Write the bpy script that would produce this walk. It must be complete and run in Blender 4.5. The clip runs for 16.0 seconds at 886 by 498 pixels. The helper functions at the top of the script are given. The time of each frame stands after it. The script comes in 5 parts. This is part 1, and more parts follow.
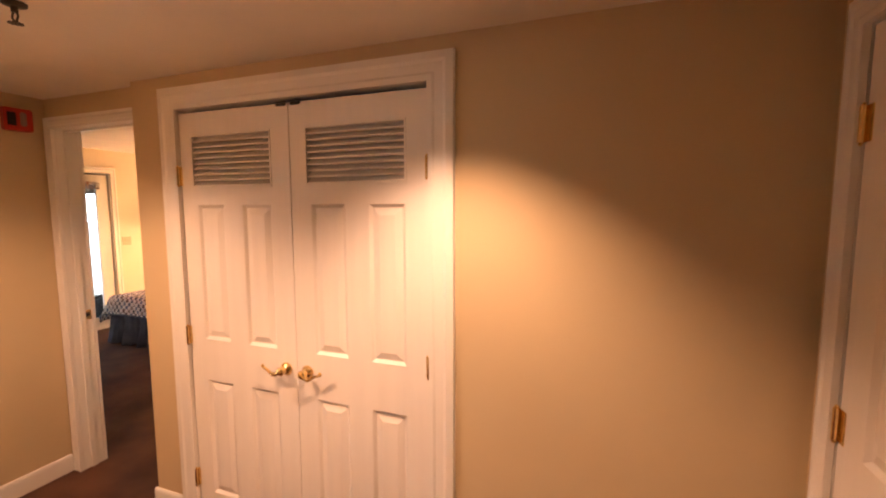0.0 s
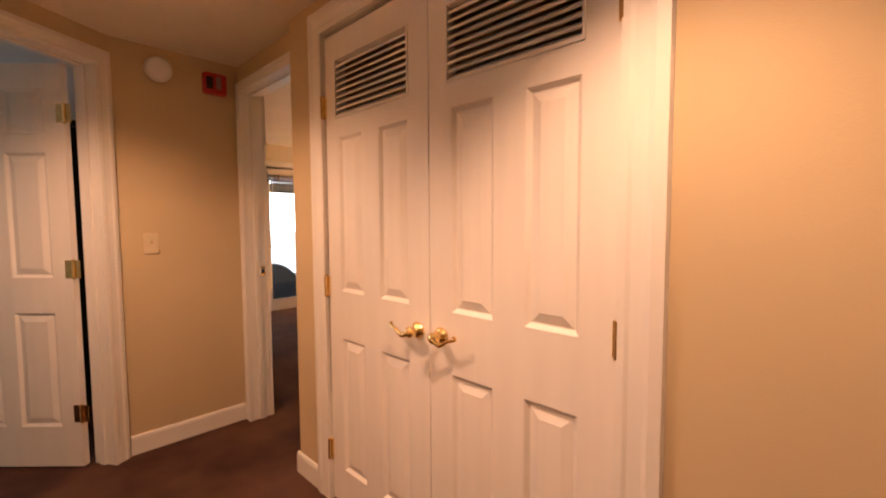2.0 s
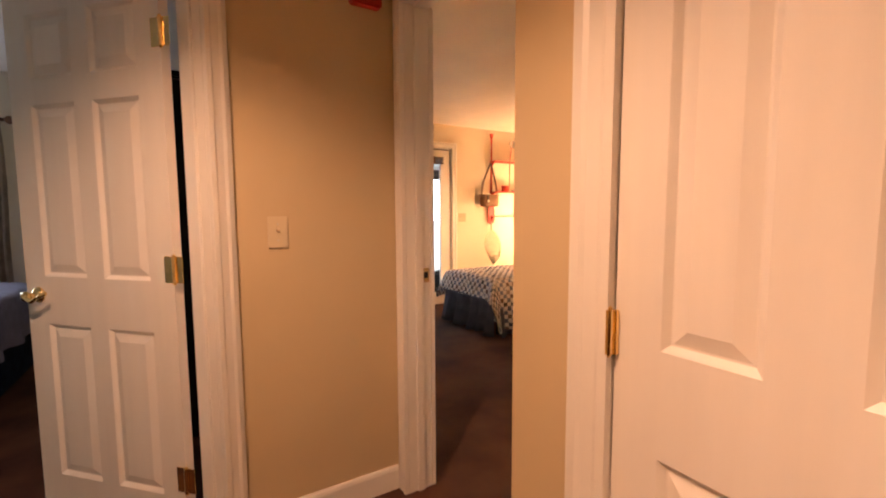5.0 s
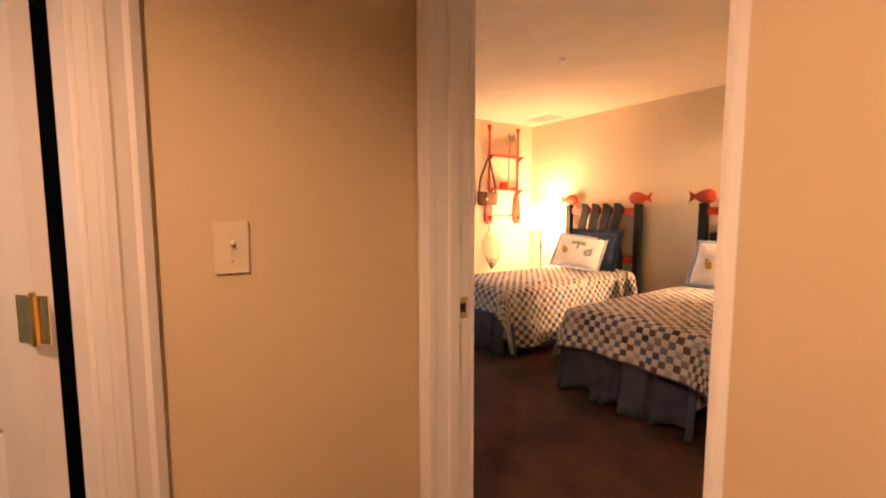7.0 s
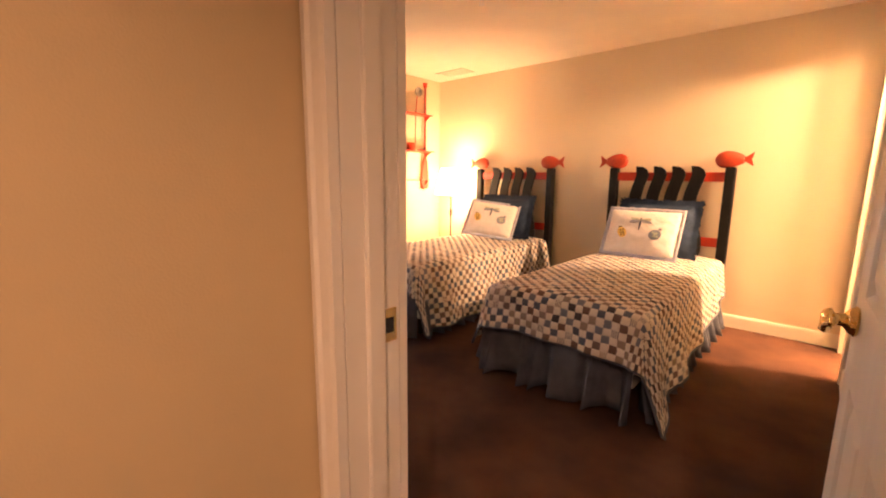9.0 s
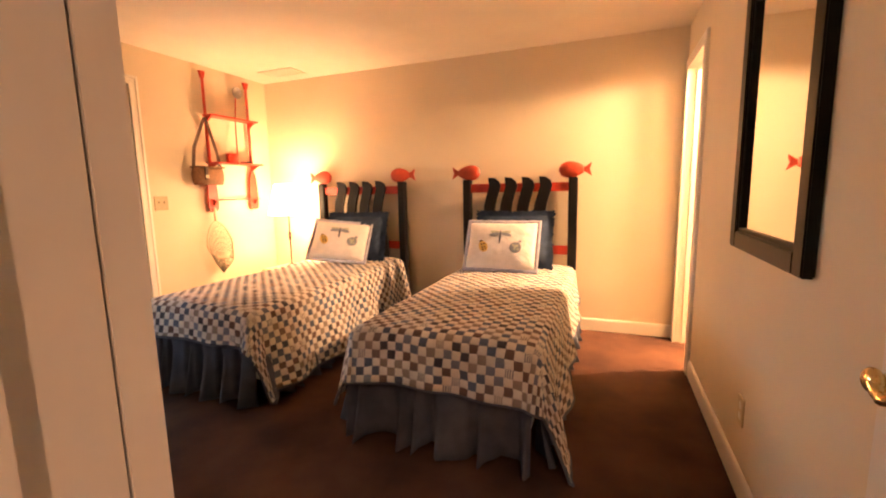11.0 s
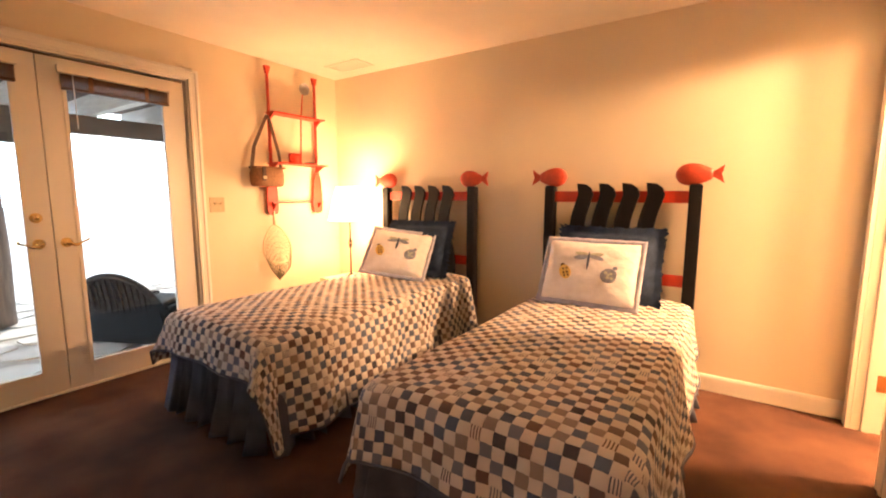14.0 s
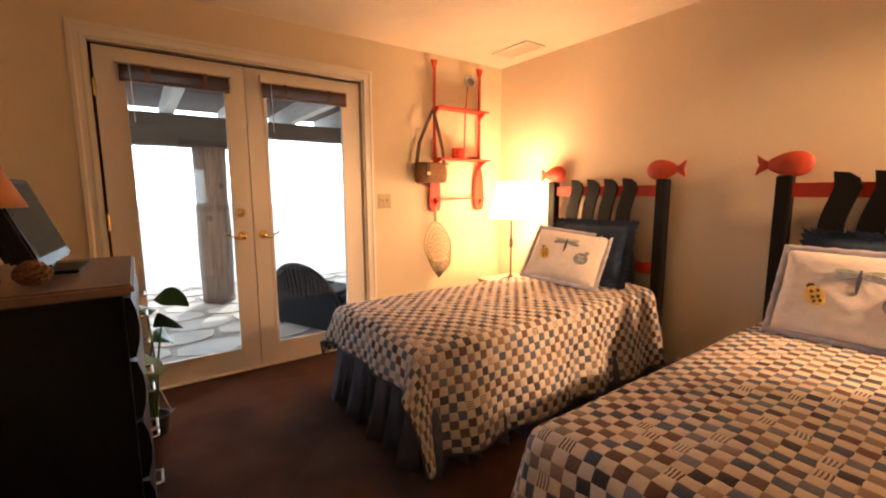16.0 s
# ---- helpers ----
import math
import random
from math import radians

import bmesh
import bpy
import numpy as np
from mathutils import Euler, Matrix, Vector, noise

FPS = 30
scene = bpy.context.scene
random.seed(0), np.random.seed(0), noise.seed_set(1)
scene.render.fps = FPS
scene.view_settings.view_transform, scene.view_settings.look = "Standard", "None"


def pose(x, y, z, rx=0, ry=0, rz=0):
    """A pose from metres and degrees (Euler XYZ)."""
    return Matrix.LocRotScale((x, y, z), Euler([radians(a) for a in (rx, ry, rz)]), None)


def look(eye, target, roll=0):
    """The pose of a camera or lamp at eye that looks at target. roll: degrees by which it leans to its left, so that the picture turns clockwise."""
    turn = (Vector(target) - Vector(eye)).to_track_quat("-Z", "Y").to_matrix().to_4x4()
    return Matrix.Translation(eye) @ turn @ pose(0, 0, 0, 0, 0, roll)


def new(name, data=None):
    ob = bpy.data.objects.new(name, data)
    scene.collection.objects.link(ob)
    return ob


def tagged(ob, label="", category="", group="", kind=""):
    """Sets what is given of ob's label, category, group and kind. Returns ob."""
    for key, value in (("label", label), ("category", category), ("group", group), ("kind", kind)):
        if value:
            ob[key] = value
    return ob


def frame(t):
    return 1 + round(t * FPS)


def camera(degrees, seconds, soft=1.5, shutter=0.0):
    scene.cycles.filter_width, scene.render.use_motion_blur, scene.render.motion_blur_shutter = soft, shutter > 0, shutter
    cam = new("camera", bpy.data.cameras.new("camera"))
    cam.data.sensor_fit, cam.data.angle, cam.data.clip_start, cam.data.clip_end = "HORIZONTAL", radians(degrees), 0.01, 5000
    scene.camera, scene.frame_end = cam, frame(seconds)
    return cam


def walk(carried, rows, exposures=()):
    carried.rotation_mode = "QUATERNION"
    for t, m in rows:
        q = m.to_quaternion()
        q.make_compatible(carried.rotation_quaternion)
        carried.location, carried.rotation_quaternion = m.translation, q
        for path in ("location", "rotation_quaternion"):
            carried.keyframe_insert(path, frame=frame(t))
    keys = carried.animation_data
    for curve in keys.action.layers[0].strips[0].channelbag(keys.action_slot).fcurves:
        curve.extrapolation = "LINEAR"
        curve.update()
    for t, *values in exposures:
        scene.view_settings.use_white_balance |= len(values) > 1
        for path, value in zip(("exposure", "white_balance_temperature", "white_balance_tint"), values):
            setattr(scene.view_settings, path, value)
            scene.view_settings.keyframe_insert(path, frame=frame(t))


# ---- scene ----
cam = camera(92.4, 16.0, soft=2.0)
METRES, EYE, TILT, LEAN, TURN = 4.5, 1.60, 0.0, 0.0, 20.3
ROWS = [
    (0.0, 0.0, 0.0, 0.0, -0.01, -5.52, 0.15),
    (0.5, -0.0009, 0.0369, -0.0186, 2.57, -4.32, 1.13),
    (1.0, -0.0051, 0.0709, -0.0458, 7.48, -3.62, 0.99),
    (1.5, -0.0038, 0.1035, -0.0715, 16.82, -2.37, -0.49),
    (2.0, -0.0073, 0.121, -0.0759, 23.75, -3.59, 0.31),
    (2.5, -0.0373, 0.1414, -0.0787, 29.28, -4.5, -0.06),
    (3.0, -0.0714, 0.1631, -0.0811, 32.26, -6.11, 0.21),
    (3.5, -0.1035, 0.192, -0.0807, 39.11, -6.07, -0.4),
    (4.0, -0.1379, 0.219, -0.0825, 41.93, -6.72, -0.51),
    (4.5, -0.1814, 0.2421, -0.0849, 40.04, -5.69, -0.13),
    (7.0, -0.3398, 0.3437, -0.0821, 35.41, -5.1, 0.1),
    (7.5, -0.3615, 0.3613, -0.0835, 32.93, -6.76, -0.57),
    (8.0, -0.3766, 0.3858, -0.0839, 28.97, -7.57, 0.21),
    (8.5, -0.3916, 0.4103, -0.0847, 24.97, -7.77, -0.29),
    (9.0, -0.4059, 0.4294, -0.0864, 22.07, -9.67, -0.53),
    (9.5, -0.4292, 0.4599, -0.083, 15.19, -8.19, -0.18),
    (10.0, -0.4461, 0.4824, -0.0834, 8.69, -7.69, 0.62),
    (12.5, -0.4298, 0.6167, -0.0838, -2.3, -8.16, 0.62),
    (13.0, -0.4301, 0.6395, -0.084, 1.24, -8.51, 0.25),
    (13.5, -0.4273, 0.6613, -0.0822, 8.33, -7.5, 0.19),
    (14.0, -0.4214, 0.6766, -0.0811, 13.38, -7.22, -0.15),
    (14.5, -0.4197, 0.6897, -0.082, 19.22, -7.35, -0.08),
    (15.0, -0.4227, 0.7026, -0.0842, 25.75, -7.59, -0.21),
    (15.5, -0.435, 0.7142, -0.0841, 30.79, -8.53, 0.03),
    (16.0, -0.4634, 0.7373, -0.0834, 34.06, -7.61, 0.27),
]
walk(cam, [(t, pose(0, 0, EYE, TILT, LEAN, TURN) @ pose(METRES * x, METRES * y, METRES * z, 90 + pitch, roll, yaw)) for t, x, y, z, yaw, pitch, roll in ROWS],
     exposures=((0.0, 0.3), (1.5, 0.05), (3.5, -0.1), (4.5, 0.05), (7.0, 0.12), (8.0, 0.1), (9.5, 0.1), (12.5, -0.08), (14.5, -0.07), (16.0, -0.48)))

# ---- light ----
world = bpy.data.worlds.new("sky")
scene.world = world
world.use_nodes = True
wn = world.node_tree
bg = wn.nodes["Background"]
sky = wn.nodes.new("ShaderNodeTexSky")
sky.sky_type, sky.sun_disc = "NISHITA", False
sky.sun_elevation, sky.sun_rotation = radians(48), radians(-60)
wn.links.new(sky.outputs[0], bg.inputs[0])
bg.inputs[1].default_value = 0.15
sun_data = bpy.data.lights.new("sun", "SUN")
sun_data.energy, sun_data.angle, sun_data.color = 5.0, radians(0.5), (1, 0.95, 0.88)
sun_ob = new("sun", sun_data)
sun_ob.matrix_world = look((-30, 17, 38), (0, 0, 0))


def lamp(kind, name, power, color, m, **opts):
    d = bpy.data.lights.new(name, kind)
    d.energy, d.color = power, color
    if kind == "SPOT":
        d.spot_size, d.spot_blend = radians(opts["cone"]), opts["blend"]
    if kind == "AREA":
        d.shape, d.size, d.size_y = "RECTANGLE", opts["w"], opts["h"]
    else:
        d.shadow_soft_size = opts["radius"]
    ob = new(name, d)
    ob.matrix_world = m
    return ob


WEST_X = -6.2
WARM = (1.0, 0.54, 0.33)
HALL_H, BED_H = 2.22, 2.375
lamp("SPOT", "hall_downlight_light", 110, WARM, look((-0.47, 0.94, HALL_H - 0.03), (-0.50, 1.02, 0)), cone=106, blend=0.7, radius=0.03)
lamp("SPOT", "hall_downlight_light", 100, WARM, look((-1.92, 0.46, HALL_H - 0.03), (-2.05, 0.44, 0)), cone=140, blend=0.6, radius=0.03)
lamp("POINT", "bedside_bulb_light", 56, (1.0, 0.50, 0.24), pose(-5.74, 5.0, 1.20), radius=0.05)
lamp("POINT", "bath_bulb_light", 820, (1.0, 0.53, 0.25), pose(-1.30, 4.97, 2.13), radius=0.10)
lamp("POINT", "bath_bulb_light", 100, (1.0, 0.53, 0.25), pose(-1.3, 4.45, 2.13), radius=0.14)
lamp("AREA", "far_window_daylight", 18, (0.78, 0.82, 1.0), look((WEST_X - 0.02, -1.3, 1.4), (-3, -1.0, 1.0)), w=1.2, h=1.1)


# ---- materials ----
def mat(name, color, rough=0.6, metal=0.0, var=0.06, scale=6.0, grain=0.0, gscale=200.0, bump=0.1, stretch=(1, 1, 1), second=None, spec=0.5, big=1.2):
    m = bpy.data.materials.new(name)
    m.use_nodes = True
    nt = m.node_tree
    n, l = nt.nodes, nt.links
    b = n["Principled BSDF"]
    b.inputs["Roughness"].default_value, b.inputs["Metallic"].default_value = rough, metal
    b.inputs["Specular IOR Level"].default_value = spec
    tc, mp = n.new("ShaderNodeTexCoord"), n.new("ShaderNodeMapping")
    mp.inputs["Scale"].default_value = stretch
    l.new(tc.outputs["Object"], mp.inputs[0])
    n1, n2 = n.new("ShaderNodeTexNoise"), n.new("ShaderNodeTexNoise")
    n1.inputs["Scale"].default_value, n1.inputs["Detail"].default_value = scale, 5
    n2.inputs["Scale"].default_value, n2.inputs["Detail"].default_value = gscale, 3
    l.new(mp.outputs[0], n1.inputs[0]), l.new(mp.outputs[0], n2.inputs[0])
    add = n.new("ShaderNodeMath")
    add.operation = "MULTIPLY_ADD"
    l.new(n2.outputs[0], add.inputs[0])
    add.inputs[1].default_value = grain
    l.new(n1.outputs[0], add.inputs[2])
    ramp = n.new("ShaderNodeValToRGB")
    lo = second or [c * (1 - var) for c in color]
    hi = [min(1, c * (1 + var)) for c in color] if not second else color
    mid = 0.5 + grain / 2
    ramp.color_ramp.elements[0].position, ramp.color_ramp.elements[1].position = mid - 0.22, mid + 0.22
    ramp.color_ramp.elements[0].color, ramp.color_ramp.elements[1].color = (*lo, 1), (*hi, 1)
    l.new(add.outputs[0], ramp.inputs[0])
    l.new(ramp.outputs[0], b.inputs["Base Color"])
    if bump:
        bp = n.new("ShaderNodeBump")
        bp.inputs["Strength"].default_value, bp.inputs["Distance"].default_value = bump, 0.004
        l.new(n2.outputs[0], bp.inputs["Height"])
        l.new(bp.outputs[0], b.inputs["Normal"])
    return m


def emitter(name, color, strength):
    m = mat(name, color, bump=0)
    b = m.node_tree.nodes["Principled BSDF"]
    b.inputs["Emission Color"].default_value, b.inputs["Emission Strength"].default_value = (*color, 1), strength
    return m


M_WALL_HALL = mat("tan_wall_paint", (0.585, 0.465, 0.288), 0.75, var=0.03, scale=2.5, gscale=260, bump=0.12, spec=0.25)
M_WALL_BED = mat("cream_wall_paint", (0.75, 0.66, 0.51), 0.75, var=0.03, scale=2.0, gscale=260, bump=0.12, spec=0.25)
M_CEIL = mat("ceiling_paint", (0.76, 0.70, 0.60), 0.85, var=0.04, scale=3, gscale=90, bump=0.25, spec=0.2)
M_TRIM = mat("white_trim_paint", (0.80, 0.77, 0.71), 0.38, var=0.025, scale=4, gscale=140, bump=0.04)
M_DOOR = mat("white_door_paint", (0.80, 0.76, 0.70), 0.42, var=0.03, scale=3, gscale=60, bump=0.05, stretch=(6, 6, 0.5))
M_CARPET = mat("mauve_brown_carpet", (0.140, 0.070, 0.047), 0.95, var=0.2, scale=3.0, grain=0.5, gscale=330, bump=1.0, second=(0.055, 0.028, 0.022), spec=0.1)
M_BRASS = mat("polished_brass", (0.90, 0.67, 0.30), 0.13, 1.0, var=0.08, scale=40, gscale=200, bump=0.02)
M_DARK = mat("dark_gap_paint", (0.012, 0.010, 0.009), 0.9, bump=0)
M_BLACKWOOD = mat("black_painted_wood", (0.0075, 0.0072, 0.008), 0.5, spec=0.2, var=0.3, scale=6, gscale=90, bump=0.12, stretch=(4, 4, 0.4))
M_RED = mat("red_painted_wood", (0.55, 0.045, 0.022), 0.45, var=0.22, scale=9, gscale=120, bump=0.1)
M_FISH = mat("worn_orange_red_fish_paint", (0.48, 0.06, 0.024), 0.5, var=0.3, scale=22, grain=0.4, gscale=130, bump=0.3, second=(0.30, 0.032, 0.014))
M_DENIM = mat("dark_blue_denim", (0.025, 0.042, 0.085), 0.9, var=0.3, scale=18, grain=0.5, gscale=420, bump=0.5, spec=0.15)
M_SKIRT = mat("grey_blue_cotton_skirt", (0.10, 0.115, 0.165), 0.9, var=0.2, scale=10, grain=0.4, gscale=420, bump=0.4, spec=0.15)
M_LINEN = mat("white_quilted_cotton", (0.82, 0.80, 0.81), 0.9, var=0.05, scale=26, gscale=34, bump=1.0, spec=0.15)
M_PERI = mat("periwinkle_cotton_border", (0.46, 0.49, 0.64), 0.9, var=0.1, scale=30, gscale=60, bump=0.5, spec=0.15)
M_YELLOW = mat("yellow_applique", (0.72, 0.52, 0.16), 0.9, var=0.15, scale=30, bump=0.2)
M_GREYBLUE = mat("grey_blue_applique", (0.30, 0.33, 0.42), 0.9, var=0.25, scale=60, bump=0.2)
M_NAVY = mat("navy_applique", (0.07, 0.09, 0.16), 0.9, var=0.2, scale=60, bump=0.2)
M_SAGE = mat("sage_applique", (0.50, 0.54, 0.46), 0.9, var=0.2, scale=60, bump=0.2)
M_MATTRESS = mat("mattress_ticking", (0.62, 0.60, 0.58), 0.9, bump=0.2)
M_IVORY = mat("ivory_plastic", (0.64, 0.54, 0.36), 0.4, var=0.02, bump=0)
M_ALMOND = mat("almond_plastic", (0.50, 0.41, 0.26), 0.4, var=0.02, bump=0)
M_PLASTIC = mat("white_plastic", (0.80, 0.78, 0.74), 0.45, var=0.02, bump=0)
M_ALARM = mat("red_plastic", (0.42, 0.025, 0.015), 0.4, var=0.1, bump=0)
M_CHROME = mat("chrome", (0.75, 0.75, 0.75), 0.15, 1.0, bump=0)
M_IRON = mat("wrought_iron", (0.05, 0.042, 0.035), 0.5, 0.6, var=0.3, scale=40, bump=0.3)
M_SHADE = emitter("glowing_paper_lampshade", (1.0, 0.58, 0.29), 34.0)
M_BULB = emitter("downlight_bulb", (1.0, 0.75, 0.5), 12.0)
M_MIRROR = mat("silvered_mirror", (0.9, 0.9, 0.9), 0.02, 1.0, var=0.0, bump=0)
M_FRAME = mat("black_mirror_frame", (0.006, 0.0055, 0.0055), 0.4, spec=0.2, var=0.3, scale=12, gscale=70, bump=0.1)
M_DRESSER = mat("espresso_dresser_wood", (0.004, 0.003, 0.0028), 0.36, spec=0.2, var=0.35, scale=5, gscale=60, bump=0.15, stretch=(1, 8, 8))
M_DRESSTOP = mat("worn_dresser_top", (0.16, 0.095, 0.065), 0.3, var=0.2, scale=5, gscale=60, bump=0.1, stretch=(1, 8, 8))
# Teal-grey base paints the window's reflection on the screen; specular is off.
M_SCREEN_REFLECTION = mat("screen_reflection_grey", (0.085, 0.105, 0.108), 0.5, var=0.1, bump=0, spec=0.0)
M_TIN = mat("grey_tin", (0.34, 0.33, 0.32), 0.45, var=0.2, scale=30, bump=0.1)
M_SILVER = mat("brushed_silver", (0.62, 0.63, 0.64), 0.3, 0.9, bump=0.03)
M_AMBER = mat("amber_lampshade", (0.42, 0.17, 0.04), 0.7, var=0.25, scale=14, gscale=120, bump=0.3)
M_LEAF = mat("green_leaf", (0.045, 0.12, 0.03), 0.4, var=0.35, scale=20, gscale=60, bump=0.2)
M_CREEL = mat("woven_brown_wicker", (0.20, 0.095, 0.04), 0.7, var=0.35, scale=70, gscale=160, bump=1.0)
M_LEATHER = mat("dark_leather", (0.06, 0.028, 0.018), 0.5, var=0.25, scale=30, bump=0.2)
M_NET = mat("olive_net_cord", (0.06, 0.065, 0.042), 0.9, var=0.3, scale=60, bump=0.2)
M_HOOP = mat("pale_bent_wood", (0.62, 0.52, 0.36), 0.5, var=0.15, scale=30, bump=0.1)
M_LOG = mat("weathered_log", (0.25, 0.185, 0.15), 0.85, var=0.35, scale=7, gscale=60, bump=0.8, stretch=(5, 5, 0.5))
M_TIMBER = mat("weathered_dark_timber", (0.12, 0.10, 0.088), 0.85, var=0.35, scale=7, gscale=80, bump=0.5, stretch=(5, 0.6, 5))
M_JOIST = mat("grey_white_joist", (0.62, 0.62, 0.60), 0.8, var=0.15, scale=7, gscale=80, bump=0.4, stretch=(0.6, 5, 5))
M_STONE = mat("pale_patio_stone", (0.62, 0.60, 0.57), 0.85, var=0.16, scale=5, grain=0.3, gscale=120, bump=0.4)
M_GROUT = mat("patio_joint", (0.42, 0.40, 0.37), 0.95, var=0.15, scale=12, bump=0.4)
# Near-white albedo puts the overexposed daylight into the ground's colour.
M_GLARE_GROUND = mat("glare_white_ground", (0.82, 0.83, 0.86), 0.9, var=0.06, scale=2, gscale=30, bump=0.4)
M_WICKER = mat("dark_grey_wicker", (0.014, 0.015, 0.018), 0.8, spec=0.15, var=0.4, scale=60, gscale=140, bump=0.8)
M_BLIND = mat("brown_wood_blind", (0.12, 0.06, 0.03), 0.5, var=0.25, scale=12, gscale=80, bump=0.1, stretch=(5, 0.5, 5))
M_CURTAIN = mat("tan_curtain", (0.42, 0.33, 0.23), 0.9, var=0.15, scale=12, grain=0.3, gscale=300, bump=0.3)
M_BLUEQUILT = mat("periwinkle_bedspread", (0.36, 0.37, 0.52), 0.9, var=0.12, scale=16, gscale=60, bump=0.4)
M_TILE = mat("bathroom_wall_paint", (0.80, 0.74, 0.60), 0.6, var=0.02, bump=0.05)
# Emitting sheet for the blown-out distance; also sends bluish light into the room.
M_BACKDROP_GLOW = emitter("glowing_white_backdrop", (0.80, 0.90, 1.0), 9.0)
M_SIDING = mat("brown_house_siding", (0.30, 0.22, 0.15), 0.8, var=0.2, scale=6, bump=0.4)


def glass_material():
    m = bpy.data.materials.new("clear_glass")
    m.use_nodes = True
    b = m.node_tree.nodes["Principled BSDF"]
    b.inputs["Transmission Weight"].default_value, b.inputs["Roughness"].default_value, b.inputs["IOR"].default_value = 1.0, 0.0, 1.45
    b.inputs["Base Color"].default_value = (0.96, 0.98, 0.97, 1)
    return m


M_GLASS = glass_material()


def quilt_material():
    """Patchwork of small cotton squares: cream alternating with faded blues, browns and greys, some of them striped."""
    m = bpy.data.materials.new("patchwork_cotton")
    m.use_nodes = True
    nt = m.node_tree
    n, l = nt.nodes, nt.links
    b = n["Principled BSDF"]
    b.inputs["Roughness"].default_value, b.inputs["Specular IOR Level"].default_value = 0.92, 0.12
    uv = n.new("ShaderNodeUVMap")
    sc = n.new("ShaderNodeVectorMath")
    sc.operation = "SCALE"
    sc.inputs[3].default_value = 1 / 0.0395
    wob = n.new("ShaderNodeTexNoise")
    wob.inputs["Scale"].default_value = 14
    l.new(uv.outputs[0], wob.inputs[0])
    warp = n.new("ShaderNodeVectorMath")
    warp.operation = "MULTIPLY_ADD"
    warp.inputs[1].default_value = (0.016, 0.016, 0)
    l.new(wob.outputs[1], warp.inputs[0]), l.new(uv.outputs[0], warp.inputs[2])
    l.new(warp.outputs[0], sc.inputs[0])
    fl = n.new("ShaderNodeVectorMath")
    fl.operation = "FLOOR"
    l.new(sc.outputs[0], fl.inputs[0])
    fr = n.new("ShaderNodeVectorMath")
    fr.operation = "FRACTION"
    l.new(sc.outputs[0], fr.inputs[0])
    wh = n.new("ShaderNodeTexWhiteNoise")
    wh.noise_dimensions = "2D"
    l.new(fl.outputs[0], wh.inputs[0])
    ramp = n.new("ShaderNodeValToRGB")
    ramp.color_ramp.interpolation = "CONSTANT"
    cols = [(0.115, 0.142, 0.215), (0.180, 0.125, 0.118), (0.310, 0.265, 0.250), (0.085, 0.085, 0.108), (0.215, 0.242, 0.325), (0.340, 0.285, 0.255), (0.205, 0.158, 0.160), (0.138, 0.172, 0.262)]
    els = ramp.color_ramp.elements
    els[0].color, els[1].position, els[1].color = (*cols[0], 1), 1 / 8, (*cols[1], 1)
    for i in range(2, 8):
        els.new(i / 8).color = (*cols[i], 1)
    l.new(wh.outputs[0], ramp.inputs[0])
    sep = n.new("ShaderNodeSeparateXYZ")
    l.new(fl.outputs[0], sep.inputs[0])

    def op(kind, a, c):
        q = n.new("ShaderNodeMath")
        q.operation = kind
        for s, v in ((0, a), (1, c)):
            if isinstance(v, (int, float)):
                q.inputs[s].default_value = v
            else:
                l.new(v, q.inputs[s])
        return q.outputs[0]

    par = op("FLOORED_MODULO", op("ADD", sep.outputs[0], sep.outputs[1]), 2.0)
    fs = n.new("ShaderNodeSeparateXYZ")
    l.new(fr.outputs[0], fs.inputs[0])
    sepw = n.new("ShaderNodeSeparateColor")
    l.new(wh.outputs[1], sepw.inputs[0])
    stripes = op("GREATER_THAN", op("SINE", op("MULTIPLY", fs.outputs[0], 25.0), 0.0), -0.2)
    striped = op("MULTIPLY", op("GREATER_THAN", sepw.outputs[1], 0.92), stripes)
    mask = op("MULTIPLY", par, op("SUBTRACT", 1.0, striped))
    ns = n.new("ShaderNodeTexNoise")
    ns.inputs["Scale"].default_value = 9
    l.new(uv.outputs[0], ns.inputs[0])
    cream = n.new("ShaderNodeValToRGB")
    cream.color_ramp.elements[0].position, cream.color_ramp.elements[1].position = 0.3, 0.7
    cream.color_ramp.elements[0].color, cream.color_ramp.elements[1].color = (0.69, 0.64, 0.61, 1), (0.83, 0.79, 0.76, 1)
    l.new(ns.outputs[0], cream.inputs[0])
    mix = n.new("ShaderNodeMix")
    mix.data_type = "RGBA"
    l.new(mask, mix.inputs[0]), l.new(cream.outputs[0], mix.inputs[6]), l.new(ramp.outputs[0], mix.inputs[7])
    l.new(mix.outputs[2], b.inputs["Base Color"])

    def puff(s):
        return op("SINE", op("MULTIPLY", s, math.pi), 0.0)

    weave = n.new("ShaderNodeTexNoise")
    weave.inputs["Scale"].default_value = 90
    l.new(uv.outputs[0], weave.inputs[0])
    hgt = op("ADD", op("POWER", op("MULTIPLY", puff(fs.outputs[0]), puff(fs.outputs[1])), 0.4), op("MULTIPLY", weave.outputs[0], 0.5))
    bp = n.new("ShaderNodeBump")
    bp.inputs["Strength"].default_value, bp.inputs["Distance"].default_value = 0.7, 0.006
    l.new(hgt, bp.inputs["Height"]), l.new(bp.outputs[0], b.inputs["Normal"])
    return m


M_QUILT = quilt_material()


